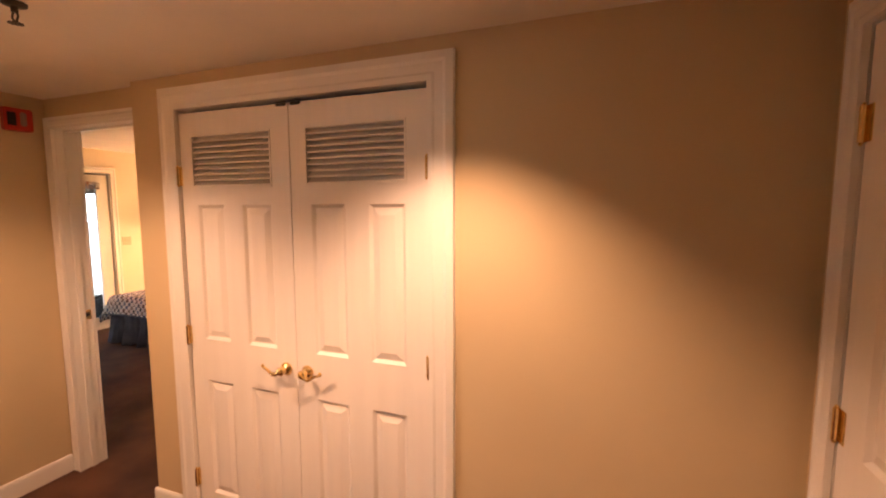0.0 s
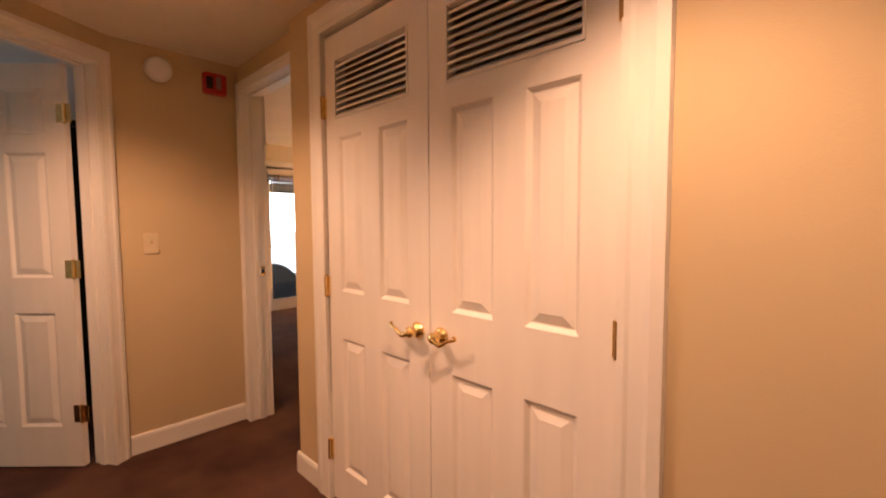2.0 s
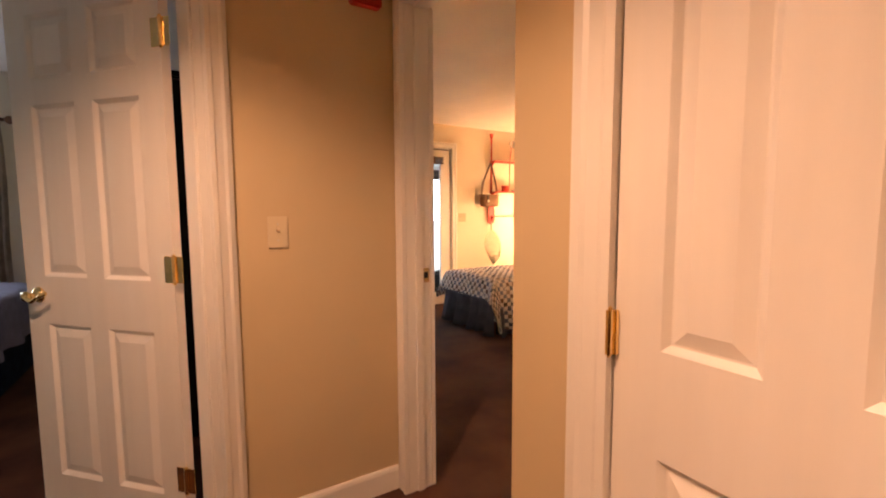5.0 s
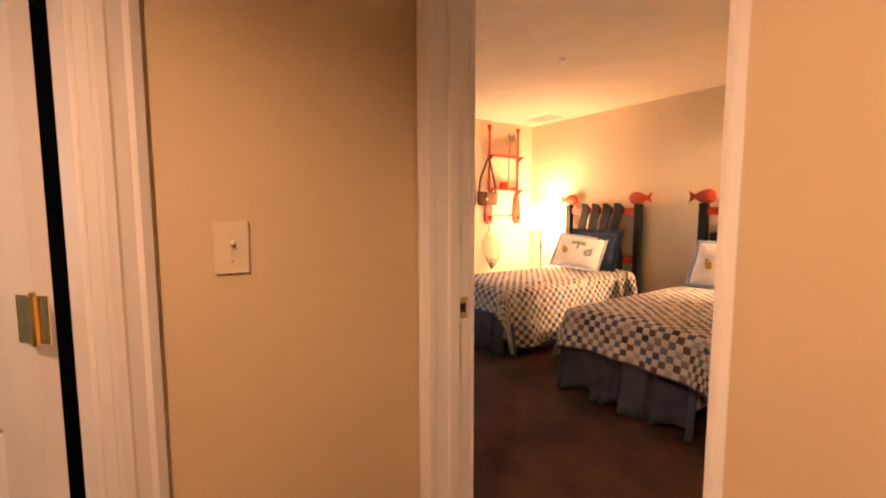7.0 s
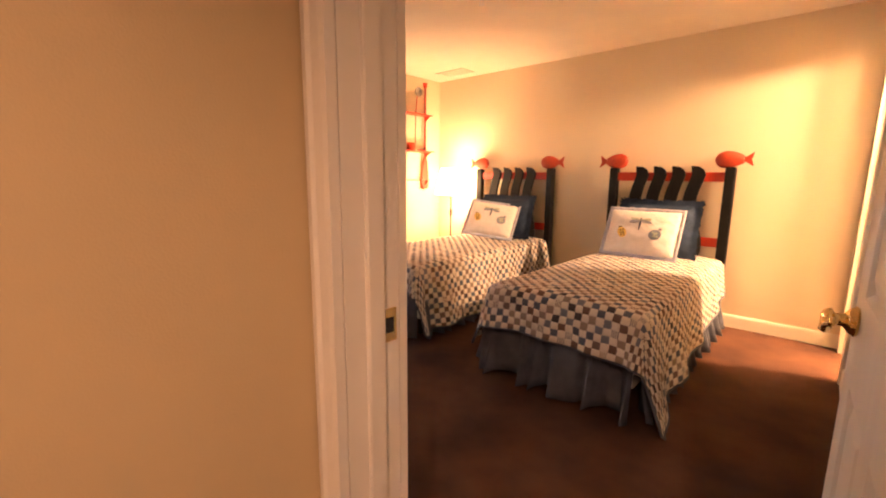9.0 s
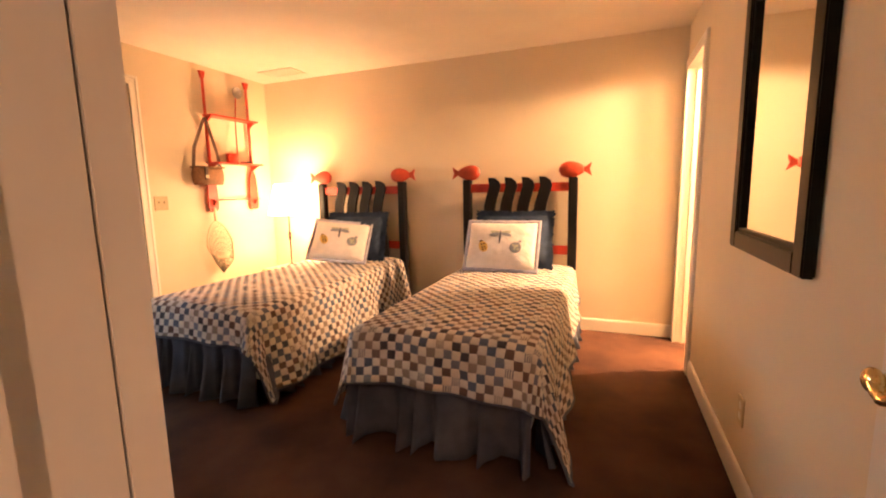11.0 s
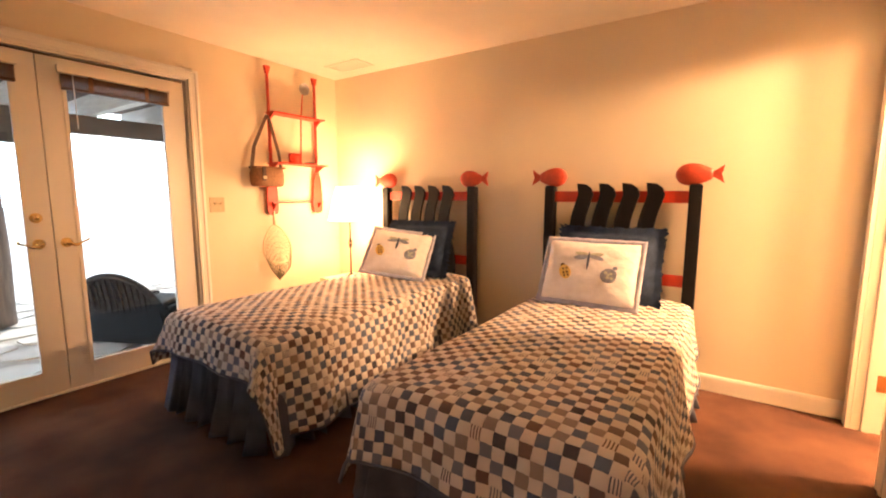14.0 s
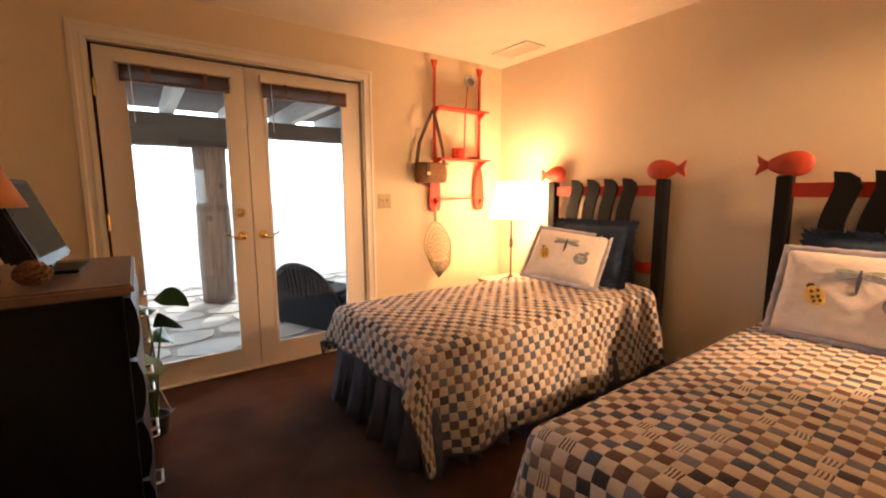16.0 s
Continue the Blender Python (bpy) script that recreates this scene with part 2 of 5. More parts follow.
# ---- mesh helpers ----
def part(name, bm, material, parent=None, label="", smooth=False, m=None):
    """Links a bmesh as one mesh object, under a thing or a part."""
    bmesh.ops.recalc_face_normals(bm, faces=bm.faces)
    me = bpy.data.meshes.new(name)
    bm.to_mesh(me)
    bm.free()
    for p in me.polygons:
        p.use_smooth = smooth
    me.materials.append(material)
    ob = new(name, me)
    if parent is not None:
        ob.parent = parent
    if m is not None:
        ob.matrix_basis = m
    if label:
        ob["label"] = label
    return ob


def thing(name, m, label, category, group="", kind=""):
    ob = new(name)
    ob.matrix_basis = m
    ob.empty_display_size = 0.1
    return tagged(ob, label, category, group, kind)


def box(bm, x0, x1, y0, y1, z0, z1, bevel=0.0, m=None):
    b2 = bmesh.new() if bevel else bm
    vs = [b2.verts.new((x, y, z)) for x in (x0, x1) for y in (y0, y1) for z in (z0, z1)]
    for f in ((0, 1, 3, 2), (4, 6, 7, 5), (0, 4, 5, 1), (2, 3, 7, 6), (0, 2, 6, 4), (1, 5, 7, 3)):
        b2.faces.new([vs[i] for i in f])
    if bevel:
        bmesh.ops.bevel(b2, geom=b2.edges[:], offset=bevel, segments=2, affect="EDGES")
        merge(bm, b2, m)
    elif m is not None:
        for v in vs:
            v.co = m @ v.co
    return bm


def merge(bm, b2, m=None):
    made = {v: bm.verts.new(m @ v.co if m is not None else v.co) for v in b2.verts}
    for f in b2.faces:
        bm.faces.new([made[v] for v in f.verts])
    b2.free()


def boxed(*a, **k):
    return box(bmesh.new(), *a, **k)


def tube(bm, pts, r, seg=10, closed=False):
    """A round tube along points; r is one radius or one for each point."""
    pts = [Vector(p) for p in pts]
    n = len(pts)
    rs = r if isinstance(r, (list, tuple)) else [r] * n
    rings, side = [], None
    for i, p in enumerate(pts):
        a = pts[(i - 1) % n] if closed or i else p
        c = pts[(i + 1) % n] if closed or i < n - 1 else p
        t = (c - a).normalized()
        if side is None:
            side = t.orthogonal().normalized()
        side = (side - t * side.dot(t)).normalized()
        up = t.cross(side)
        rings.append([bm.verts.new(p + (side * math.cos(2 * math.pi * k / seg) + up * math.sin(2 * math.pi * k / seg)) * rs[i]) for k in range(seg)])
    for i in range(n if closed else n - 1):
        a, c = rings[i], rings[(i + 1) % n]
        for k in range(seg):
            bm.faces.new((a[k], a[(k + 1) % seg], c[(k + 1) % seg], c[k]))
    if not closed:
        bm.faces.new(rings[0][::-1]), bm.faces.new(rings[-1])
    return bm


def lathe(bm, prof, seg=24, m=None):
    """A turned shape: prof is (radius, height) from one end to the other."""
    rings = []
    for r, z in prof:
        r = max(r, 0.0004)
        rings.append([bm.verts.new((m or Matrix()) @ Vector((r * math.cos(2 * math.pi * k / seg), r * math.sin(2 * math.pi * k / seg), z))) for k in range(seg)])
    for a, c in zip(rings, rings[1:]):
        for k in range(seg):
            bm.faces.new((a[k], a[(k + 1) % seg], c[(k + 1) % seg], c[k]))
    bm.faces.new(rings[0][::-1]), bm.faces.new(rings[-1])
    return bm


def slab(bm, outline, d0, d1, m=None):
    """A flat outline in x and z, given thickness from y = d0 to d1."""
    m = m or Matrix()
    a = [bm.verts.new(m @ Vector((x, d0, z))) for x, z in outline]
    c = [bm.verts.new(m @ Vector((x, d1, z))) for x, z in outline]
    bm.faces.new(a), bm.faces.new(c[::-1])
    for i in range(len(a)):
        j = (i + 1) % len(a)
        bm.faces.new((a[i], c[i], c[j], a[j]))
    return bm


def prism(bm, prof, axis_pts):
    """An outline of (out, up) swept straight between two points; out is to the left of the way."""
    a, c = Vector(axis_pts[0]), Vector(axis_pts[1])
    way = (c - a).normalized()
    out = Vector((-way.y, way.x, 0))
    rings = [[bm.verts.new(p + out * o + Vector((0, 0, u))) for o, u in prof] for p in (a, c)]
    k = len(prof)
    for i in range(k):
        j = (i + 1) % k
        bm.faces.new((rings[0][i], rings[0][j], rings[1][j], rings[1][i]))
    bm.faces.new(rings[0]), bm.faces.new(rings[1][::-1])
    return bm


def structure(name, bm, material, label, category, smooth=False):
    return tagged(part(name, bm, material, smooth=smooth), label, category, kind="structure")


def wall_box(name, material, label, boxes):
    bm = bmesh.new()
    for b in boxes:
        box(bm, *b)
    return structure(name, bm, material, label, "wall")


# ---- the house: plan ----
CLOSET_Y, DOOR_Y, IN_Y = 1.49, 1.55, 1.665       # closet wall, bedroom door wall (hall side, room side)
SW_X, CORNER_X, HALL_E = -3.0, -2.188, 0.60      # light-switch wall, end of the closet wall, right end of the hall
WEST, NORTH, EAST = -6.2, 5.29, -2.206          # bedroom walls
JL, JR, HEAD = -2.93, -2.228, 2.05               # bedroom door jambs and head
C0, C1 = -1.885, -0.607                         # closet opening
FR0, FR1, FRH = 2.25, 3.83, 2.05                # french doors
BA0, BA1 = 4.62, 5.19                           # bath doorway
DA, DD = Vector((SW_X, 0.914, 0)), Vector((0.53, -0.848, 0)).normalized()  # angled wall: start and way
DS0, DS1 = 0.085, 0.765                          # its door opening along it

floor = structure("floor", boxed(-6.2, 2.2, -3.2, 6.2, -0.1, 0.0), M_CARPET, "mauve-brown cut pile carpet on the floor", "carpet")
structure("stair_landing", boxed(-0.72, HALL_E, -1.6, -0.02, 0.0, 0.34, 0.01), M_CARPET, "carpeted landing two steps above the hall", "stairs")
structure("stair_step", boxed(-0.72, HALL_E, -0.02, 0.24, 0.0, 0.17, 0.01), M_CARPET, "carpeted step down to the hall", "stairs")

# closet wall with the closet opening, and the closet behind it
wall_box("wall_closet", M_WALL_HALL, "tan painted hall wall round the closet", [
    (CORNER_X, C0 - 0.02, CLOSET_Y, IN_Y, 0, HALL_H), (C1 + 0.02, HALL_E + 0.12, CLOSET_Y, CLOSET_Y + 0.12, 0, HALL_H),
    (C0 - 0.02, C1 + 0.02, CLOSET_Y, CLOSET_Y + 0.12, 2.07, HALL_H)])
wall_box("wall_closet_inside", M_WALL_HALL, "tan painted inside of the unlit closet", [
    (C0 - 0.2, C1 + 0.2, 2.2, 2.25, 0, HALL_H), (C1 + 0.15, C1 + 0.2, CLOSET_Y + 0.12, 2.2, 0, HALL_H), (C0 - 0.2, C0 - 0.15, IN_Y, 2.2, 0, HALL_H)])
structure("ceiling_closet", boxed(C0 - 0.2, C1 + 0.2, DOOR_Y + 0.06, 2.25, HALL_H - 0.02, HALL_H + 0.1), M_CEIL, "unlit closet ceiling", "ceiling")
# bedroom door wall
wall_box("wall_bedroom_door", M_WALL_HALL, "tan painted wall round the bedroom door", [
    (SW_X, JL - 0.02, DOOR_Y, IN_Y, 0, BED_H), (JL - 0.02, JR + 0.02, DOOR_Y, IN_Y, HEAD + 0.02, BED_H), (JR + 0.02, CORNER_X, DOOR_Y, IN_Y, 0, BED_H)])
wall_box("wall_switch", M_WALL_HALL, "tan painted hall wall with the light switch", [(SW_X - 0.12, SW_X, 0.90, DOOR_Y + 0.14, 0, BED_H)])
wall_box("wall_hall_east", M_WALL_HALL, "tan painted end wall of the hall", [
    (HALL_E, HALL_E + 0.12, -1.6, 0.56, 0, HALL_H), (HALL_E, HALL_E + 0.12, 0.56, 1.38, 2.06, HALL_H), (HALL_E, HALL_E + 0.12, 1.38, CLOSET_Y, 0, HALL_H)])
wall_box("wall_hall_south", M_WALL_HALL, "tan painted hall wall", [
    (-2.47, -0.72, -0.17, -0.05, 0, HALL_H), (-0.84, -0.72, -1.6, -0.17, 0, HALL_H), (-0.84, HALL_E + 0.12, -1.72, -1.6, 0, HALL_H)])
structure("ceiling_hall", boxed(-3.0, HALL_E + 0.12, -1.7, DOOR_Y, HALL_H, HALL_H + 0.1), M_CEIL, "cream painted hall ceiling", "ceiling")

# bedroom
wall_box("wall_north", M_WALL_BED, "cream painted wall behind the beds", [(WEST - 0.15, EAST + 0.12, NORTH, NORTH + 0.12, 0, BED_H)])
wall_box("wall_east", M_WALL_BED, "cream painted wall with the mirror and bath doorway", [
    (EAST, EAST + 0.12, IN_Y + 0.002, BA0 - 0.02, 0, BED_H), (EAST, EAST + 0.12, BA0 - 0.02, BA1 + 0.02, 2.07, BED_H), (EAST, EAST + 0.12, BA1 + 0.02, NORTH, 0, BED_H)])
wall_box("wall_west", M_WALL_BED, "cream painted wall round the french doors", [
    (WEST - 0.15, WEST, -3.2, -1.95, 0, BED_H), (WEST - 0.15, WEST, -1.95, -0.5, 0, 0.75), (WEST - 0.15, WEST, -1.95, -0.5, 2.0, BED_H),
    (WEST - 0.15, WEST, -0.5, FR0 - 0.03, 0, BED_H), (WEST - 0.15, WEST, FR0 - 0.03, FR1 + 0.03, FRH + 0.02, BED_H), (WEST - 0.15, WEST, FR1 + 0.03, NORTH, 0, BED_H)])
wall_box("wall_south", M_WALL_BED, "cream painted south wall of the bedroom", [(WEST, SW_X - 0.12, 1.56, IN_Y, 0, BED_H), (CORNER_X, EAST, IN_Y, IN_Y + 0.01, 0, BED_H)])
structure("ceiling_bedroom", boxed(WEST - 0.1, EAST + 0.1, 1.58, NORTH + 0.1, BED_H, BED_H + 0.1), M_CEIL, "cream painted bedroom ceiling with a lamp glow", "ceiling")

# bathroom behind the doorway
wall_box("wall_bathroom", M_TILE, "warm white bathroom walls", [
    (EAST + 0.12, -0.3, 6.0, 6.1, 0, BED_H), (EAST + 0.02, EAST + 0.12, NORTH + 0.12, 6.0, 0, BED_H), (-0.4, -0.3, 2.4, 6.0, 0, BED_H), (EAST + 0.12, -0.3, 2.3, 2.4, 0, BED_H)])
structure("ceiling_bathroom", boxed(EAST + 0.1, -0.3, 2.3, 6.1, BED_H, BED_H + 0.1), M_CEIL, "white bathroom ceiling", "ceiling")

# second bedroom behind the angled door
wall_box("wall_far_bedroom", M_WALL_BED, "pale wall of the second bedroom", [
    (WEST, -2.35, -3.2, -3.1, 0, BED_H), (-2.47, -2.35, -3.1, -0.05, 0, BED_H)])
structure("ceiling_far_bedroom", boxed(WEST - 0.1, -2.45, -3.2, 1.60, BED_H + 0.002, BED_H + 0.1), M_CEIL, "pale ceiling of the second bedroom", "ceiling")


def along(s, o, z):
    """A place s along the angled wall and o beyond its hall face."""
    n = Vector((-DD.y, DD.x, 0))
    n = -n if n.x > 0 else n
    return DA + DD * s + n * o + Vector((0, 0, z))


def slant_box(bm, s0, s1, o0, o1, z0, z1, bevel=0.0):
    nn = (along(0, 1, 0) - along(0, 0, 0))
    m = Matrix(((DD.x, nn.x, 0, DA.x), (DD.y, nn.y, 0, DA.y), (0, 0, 1, 0), (0, 0, 0, 1)))
    return box(bm, s0, s1, o0, o1, z0, z1, bevel, m) if bevel else box(bm, s0, s1, o0, o1, z0, z1, m=m)


bm = bmesh.new()
slant_box(bm, 0.0, DS0 - 0.02, 0, 0.12, 0, BED_H)
slant_box(bm, DS1 + 0.02, 1.16, 0, 0.12, 0, BED_H)
slant_box(bm, DS0 - 0.02, DS1 + 0.02, 0, 0.12, HEAD + 0.02, BED_H)
structure("wall_angled", bm, M_WALL_HALL, "tan painted angled wall round a doorway", "wall")

CASE = ((0, 0), (0.018, 0.0), (0.020, 0.018), (0.014, 0.03), (0.016, 0.06), (0.008, 0.085), (0, 0.085))


def casing(name, left, right, z_top, m, wide=0.085, z0=0.0, sides="lrt"):
    """Moulded casing round an opening in the plane y = 0 of m, standing out to -y."""
    root = thing(name, m, "white painted moulded door casing", "door casing", kind="structure")
    k = wide / 0.085
    prof = [(-0.001, 0), (-0.019, 0.0), (-0.021, 0.016 * k), (-0.0175, 0.024 * k), (-0.0175, 0.05 * k), (-0.022, 0.06 * k), (-0.018, 0.082 * k), (-0.001, wide)]

    def run(pts, into):
        b = bmesh.new()
        rings = []
        for (x, z), (dx, dz) in zip(pts, into):
            rings.append([b.verts.new((x + dx * w, y, z + dz * w)) for y, w in prof])
        for a, c in zip(rings, rings[1:]):
            for i in range(len(prof)):
                j = (i + 1) % len(prof)
                b.faces.new((a[i], a[j], c[j], c[i]))
        b.faces.new(rings[0]), b.faces.new(rings[-1][::-1])
        return b

    if "l" in sides:
        part("side_casing", run([(left, z0), (left, z_top)], [(-1, 0), (-1, 1)]), M_TRIM, root)
    if "r" in sides:
        part("side_casing", run([(right, z0), (right, z_top)], [(1, 0), (1, 1)]), M_TRIM, root)
    if "t" in sides:
        part("head_casing", run([(left, z_top), (right, z_top)], [(-1, 1), (1, 1)]), M_TRIM, root)
    return root


def jamb(name, left, right, z_top, depth, m, stop=True):
    """Flat jambs and head lining an opening from y = 0 to depth, with a stop bead."""
    root = thing(name, m, "white painted door jamb with a stop bead", "door jamb", kind="structure")
    part("side_jamb", boxed(left - 0.018, left, 0.001, depth - 0.001, 0, z_top), M_TRIM, root)
    part("side_jamb", boxed(right, right + 0.018, 0.001, depth - 0.001, 0, z_top), M_TRIM, root)
    part("head_jamb", boxed(left - 0.018, right + 0.018, 0.001, depth - 0.001, z_top, z_top + 0.018), M_TRIM, root)
    if stop:
        s0, s1 = depth * 0.35, depth * 0.66
        part("stop_bead", boxed(left, left + 0.011, s0, s1, 0, z_top, 0.002), M_TRIM, root)
        part("stop_bead", boxed(right - 0.011, right, s0, s1, 0, z_top, 0.002), M_TRIM, root)
        part("stop_bead", boxed(left, right, s0, s1, z_top - 0.011, z_top, 0.002), M_TRIM, root)
    return root


def baseboard(pts, h=0.105):
    """Baseboard runs with a rounded top; the room is to the left of the way."""
    for a, c in pts:
        b = prism(bmesh.new(), ((0, 0), (0.014, 0), (0.014, h - 0.018), (0.011, h - 0.006), (0.006, h), (0, h)), ((*a, 0.002), (*c, 0.002)))
        structure("baseboard", b, M_TRIM, "white painted wooden baseboard", "baseboard")


m_closet = pose(0, CLOSET_Y, 0)
casing("closet_casing", C0, C1, 2.06, m_closet, 0.105)
jamb("closet_jamb", C0 - 0.001, C1 + 0.001, 2.06, 0.11, m_closet, False)
casing("bedroom_door_casing", JL, JR, HEAD, pose(0, DOOR_Y, 0), 0.066, sides="lt")
casing("bedroom_door_casing", JL, JR, HEAD, pose(0, DOOR_Y, 0), 0.038, sides="r")
jamb("bedroom_door_jamb", JL, JR, HEAD, IN_Y - DOOR_Y, pose(0, DOOR_Y, 0))
casing("bedroom_door_casing", -JR, -JL, HEAD, pose(0, IN_Y, 0, 0, 0, 180), 0.069, sides="r")
nn = along(0, 1, 0) - along(0, 0, 0)
M_ANG = Matrix(((DD.x, nn.x, 0, DA.x), (DD.y, nn.y, 0, DA.y), (0, 0, 1, 0), (0, 0, 0, 1)))
if M_ANG.determinant() < 0:
    M_ANG = Matrix(((-DD.x, nn.x, 0, DA.x), (-DD.y, nn.y, 0, DA.y), (0, 0, 1, 0), (0, 0, 0, 1)))
    A0, A1 = -DS1, -DS0
else:
    A0, A1 = DS0, DS1
casing("angled_door_casing", A0, A1, HEAD, M_ANG, 0.083)
jamb("angled_door_jamb", A0, A1, HEAD, 0.12, M_ANG)
M_EASTDOOR = pose(HALL_E, 0, 0, 0, 0, -90)
casing("hall_end_door_casing", -1.36, -0.58, 2.04, M_EASTDOOR, 0.08)
jamb("hall_end_door_jamb", -1.36, -0.58, 2.04, 0.11, M_EASTDOOR, False)
M_BATH = pose(EAST, 0, 0, 0, 0, -90)
casing("bath_door_casing", -BA1, -BA0, HEAD, M_BATH, 0.075)
jamb("bath_door_jamb", -BA1, -BA0, HEAD, 0.12, M_BATH)
M_FRENCH = pose(WEST, 0, 0, 0, 0, 90)
casing("french_door_casing", FR0 - 0.025, FR1 + 0.025, FRH + 0.02, M_FRENCH, 0.075)
jamb("french_door_jamb", FR0 - 0.015, FR1 + 0.015, FRH + 0.01, 0.14, M_FRENCH, False)
# Added dark strips paint the shadow gap round the leaves and stop light leaks.
for q in ((FR0 - 0.016, FR0 + 0.022, 0, 2.06), (FR1 - 0.022, FR1 + 0.016, 0, 2.06), (FR0 + 0.022, FR1 - 0.022, 2.02, 2.06), (3.0, 3.046, 0.02, 2.02)):
    ws = structure("trim_shadow_gap", boxed(q[0], q[1], 0.058, 0.082, q[2], q[3]), M_LEATHER, "dark brown strip painting the shadow gap behind the french doors", "weatherstrip")
    ws.matrix_basis = M_FRENCH
baseboard([((SW_X, 1.528), (SW_X, 0.925))])
baseboard([((C0 - 0.106, CLOSET_Y), (CORNER_X - 0.014, CLOSET_Y)), ((CORNER_X, CLOSET_Y), (CORNER_X, DOOR_Y)),
           ((HALL_E, CLOSET_Y), (C1 + 0.106, CLOSET_Y)),
           ((EAST, NORTH), (WEST, NORTH)), ((WEST, NORTH), (WEST, FR1 + 0.11)), ((WEST, FR0 - 0.11), (WEST, IN_Y)),
           ((EAST, IN_Y + 0.75), (EAST, BA0 - 0.078)), ((WEST, IN_Y), (SW_X, IN_Y))])


# ---- doors ----
def panelled(w, h, t, panels, louvres=(), name="door_leaf", root=None, material=None):
    """A panelled leaf from x = 0 to w, y = 0 (front) to t. Returns its frame mesh under root."""
    holes = list(panels) + list(louvres)
    xs = sorted({0, w, *[v for p in holes for v in (p[0], p[1])]})
    zs = sorted({0, h, *[v for p in holes for v in (p[2], p[3])]})
    b = bmesh.new()
    for y in (0, t):
        for x0, x1 in zip(xs, xs[1:]):
            for z0, z1 in zip(zs, zs[1:]):
                cx, cz = (x0 + x1) / 2, (z0 + z1) / 2
                if not any(p[0] < cx < p[1] and p[2] < cz < p[3] for p in holes):
                    b.faces.new([b.verts.new(v) for v in ((x0, y, z0), (x1, y, z0), (x1, y, z1), (x0, y, z1))])
    for a, c in (((0, 0), (w, 0)), ((w, 0), (w, h)), ((w, h), (0, h)), ((0, h), (0, 0))):
        b.faces.new([b.verts.new(v) for v in ((a[0], 0, a[1]), (c[0], 0, c[1]), (c[0], t, c[1]), (a[0], t, a[1]))])
    for x0, x1, z0, z1 in louvres:
        for a, c in (((x0, z0), (x1, z0)), ((x1, z0), (x1, z1)), ((x1, z1), (x0, z1)), ((x0, z1), (x0, z0))):
            b.faces.new([b.verts.new(v) for v in ((a[0], 0, a[1]), (c[0], 0, c[1]), (c[0], t, c[1]), (a[0], t, a[1]))])
    bmesh.ops.remove_doubles(b, verts=b.verts, dist=0.0001)
    leaf = part("leaf_frame", b, material or M_DOOR, root)
    for x0, x1, z0, z1 in panels:
        b = bmesh.new()
        for y, s in ((0, 1), (t, -1)):
            rings = []
            for inset, dep in ((0, 0), (0.004, 0.003), (0.013, 0.011), (0.017, 0.011), (0.042, 0.003), (0.045, 0.002)):
                rings.append([b.verts.new((x, y + s * dep, z)) for x, z in ((x0 + inset, z0 + inset), (x1 - inset, z0 + inset), (x1 - inset, z1 - inset), (x0 + inset, z1 - inset))])
            for a, c in zip(rings, rings[1:]):
                for i in range(4):
                    b.faces.new((a[i], a[(i + 1) % 4], c[(i + 1) % 4], c[i]))
            b.faces.new(rings[-1])
        part("panel", b, material or M_DOOR, root)
    for x0, x1, z0, z1 in louvres:
        n = 9
        for i in range(n):
            z = z0 + (i + 0.5) * (z1 - z0) / n
            part("louvre_slat", boxed(x0 - 0.004, x1 + 0.004, -0.0185, 0.0185, -0.0035, 0.0035, m=pose(0, t / 2, z, 36)), material or M_DOOR, root)
        bb = bmesh.new()
        for a in ((x0 - 0.008, x1 + 0.008, z0 - 0.008, z0), (x0 - 0.008, x1 + 0.008, z1, z1 + 0.008), (x0 - 0.008, x0, z0, z1), (x1, x1 + 0.008, z0, z1)):
            box(bb, a[0], a[1], -0.004, -0.0002, a[2], a[3])
        part("louvre_bead", bb, material or M_DOOR, root)
    return leaf


def lever(root, x, z, y, way, flip=1):
    """A scrolled brass lever on a stepped round rose; way is the side to which it points."""
    b = lathe(bmesh.new(), ((0.028, 0), (0.030, 0.003), (0.030, 0.006), (0.0265, 0.008), (0.0265, 0.011), (0.022, 0.015), (0.018, 0.018), (0.013, 0.022), (0.0115, 0.034), (0.014, 0.037), (0.019, 0.040), (0.020, 0.046), (0.016, 0.052), (0.008, 0.056), (0.001, 0.057)), 28, pose(x, y, z, 90 * flip))
    rose = part("door_handle", b, M_BRASS, root, "polished brass lever handle", smooth=True)
    s = -flip
    pts, rad = [], []
    for i in range(25):
        f = i / 24
        pts.append((x + way * (0.004 + 0.090 * f), y + s * (0.045 + 0.005 * math.sin(math.pi * f)), z - 0.013 * math.sin(math.pi * min(1, f * 1.55)) + 0.012 * max(0, f - 0.6) / 0.4))
        rad.append(0.0118 - 0.0058 * min(1, f * 1.5) + 0.0016 * math.exp(-((f - 0.34) / 0.05) ** 2))
    end = pts[-1]
    for i in range(1, 8):
        a = i * 0.55
        pts.append((end[0] + way * 0.005 * math.sin(a), end[1], end[2] + 0.005 * (1 - math.cos(a)) * 0.9))
        rad.append(0.006 - 0.0002 * i)
    part("lever_arm", tube(bmesh.new(), pts, rad, 12), M_BRASS, rose, smooth=True)


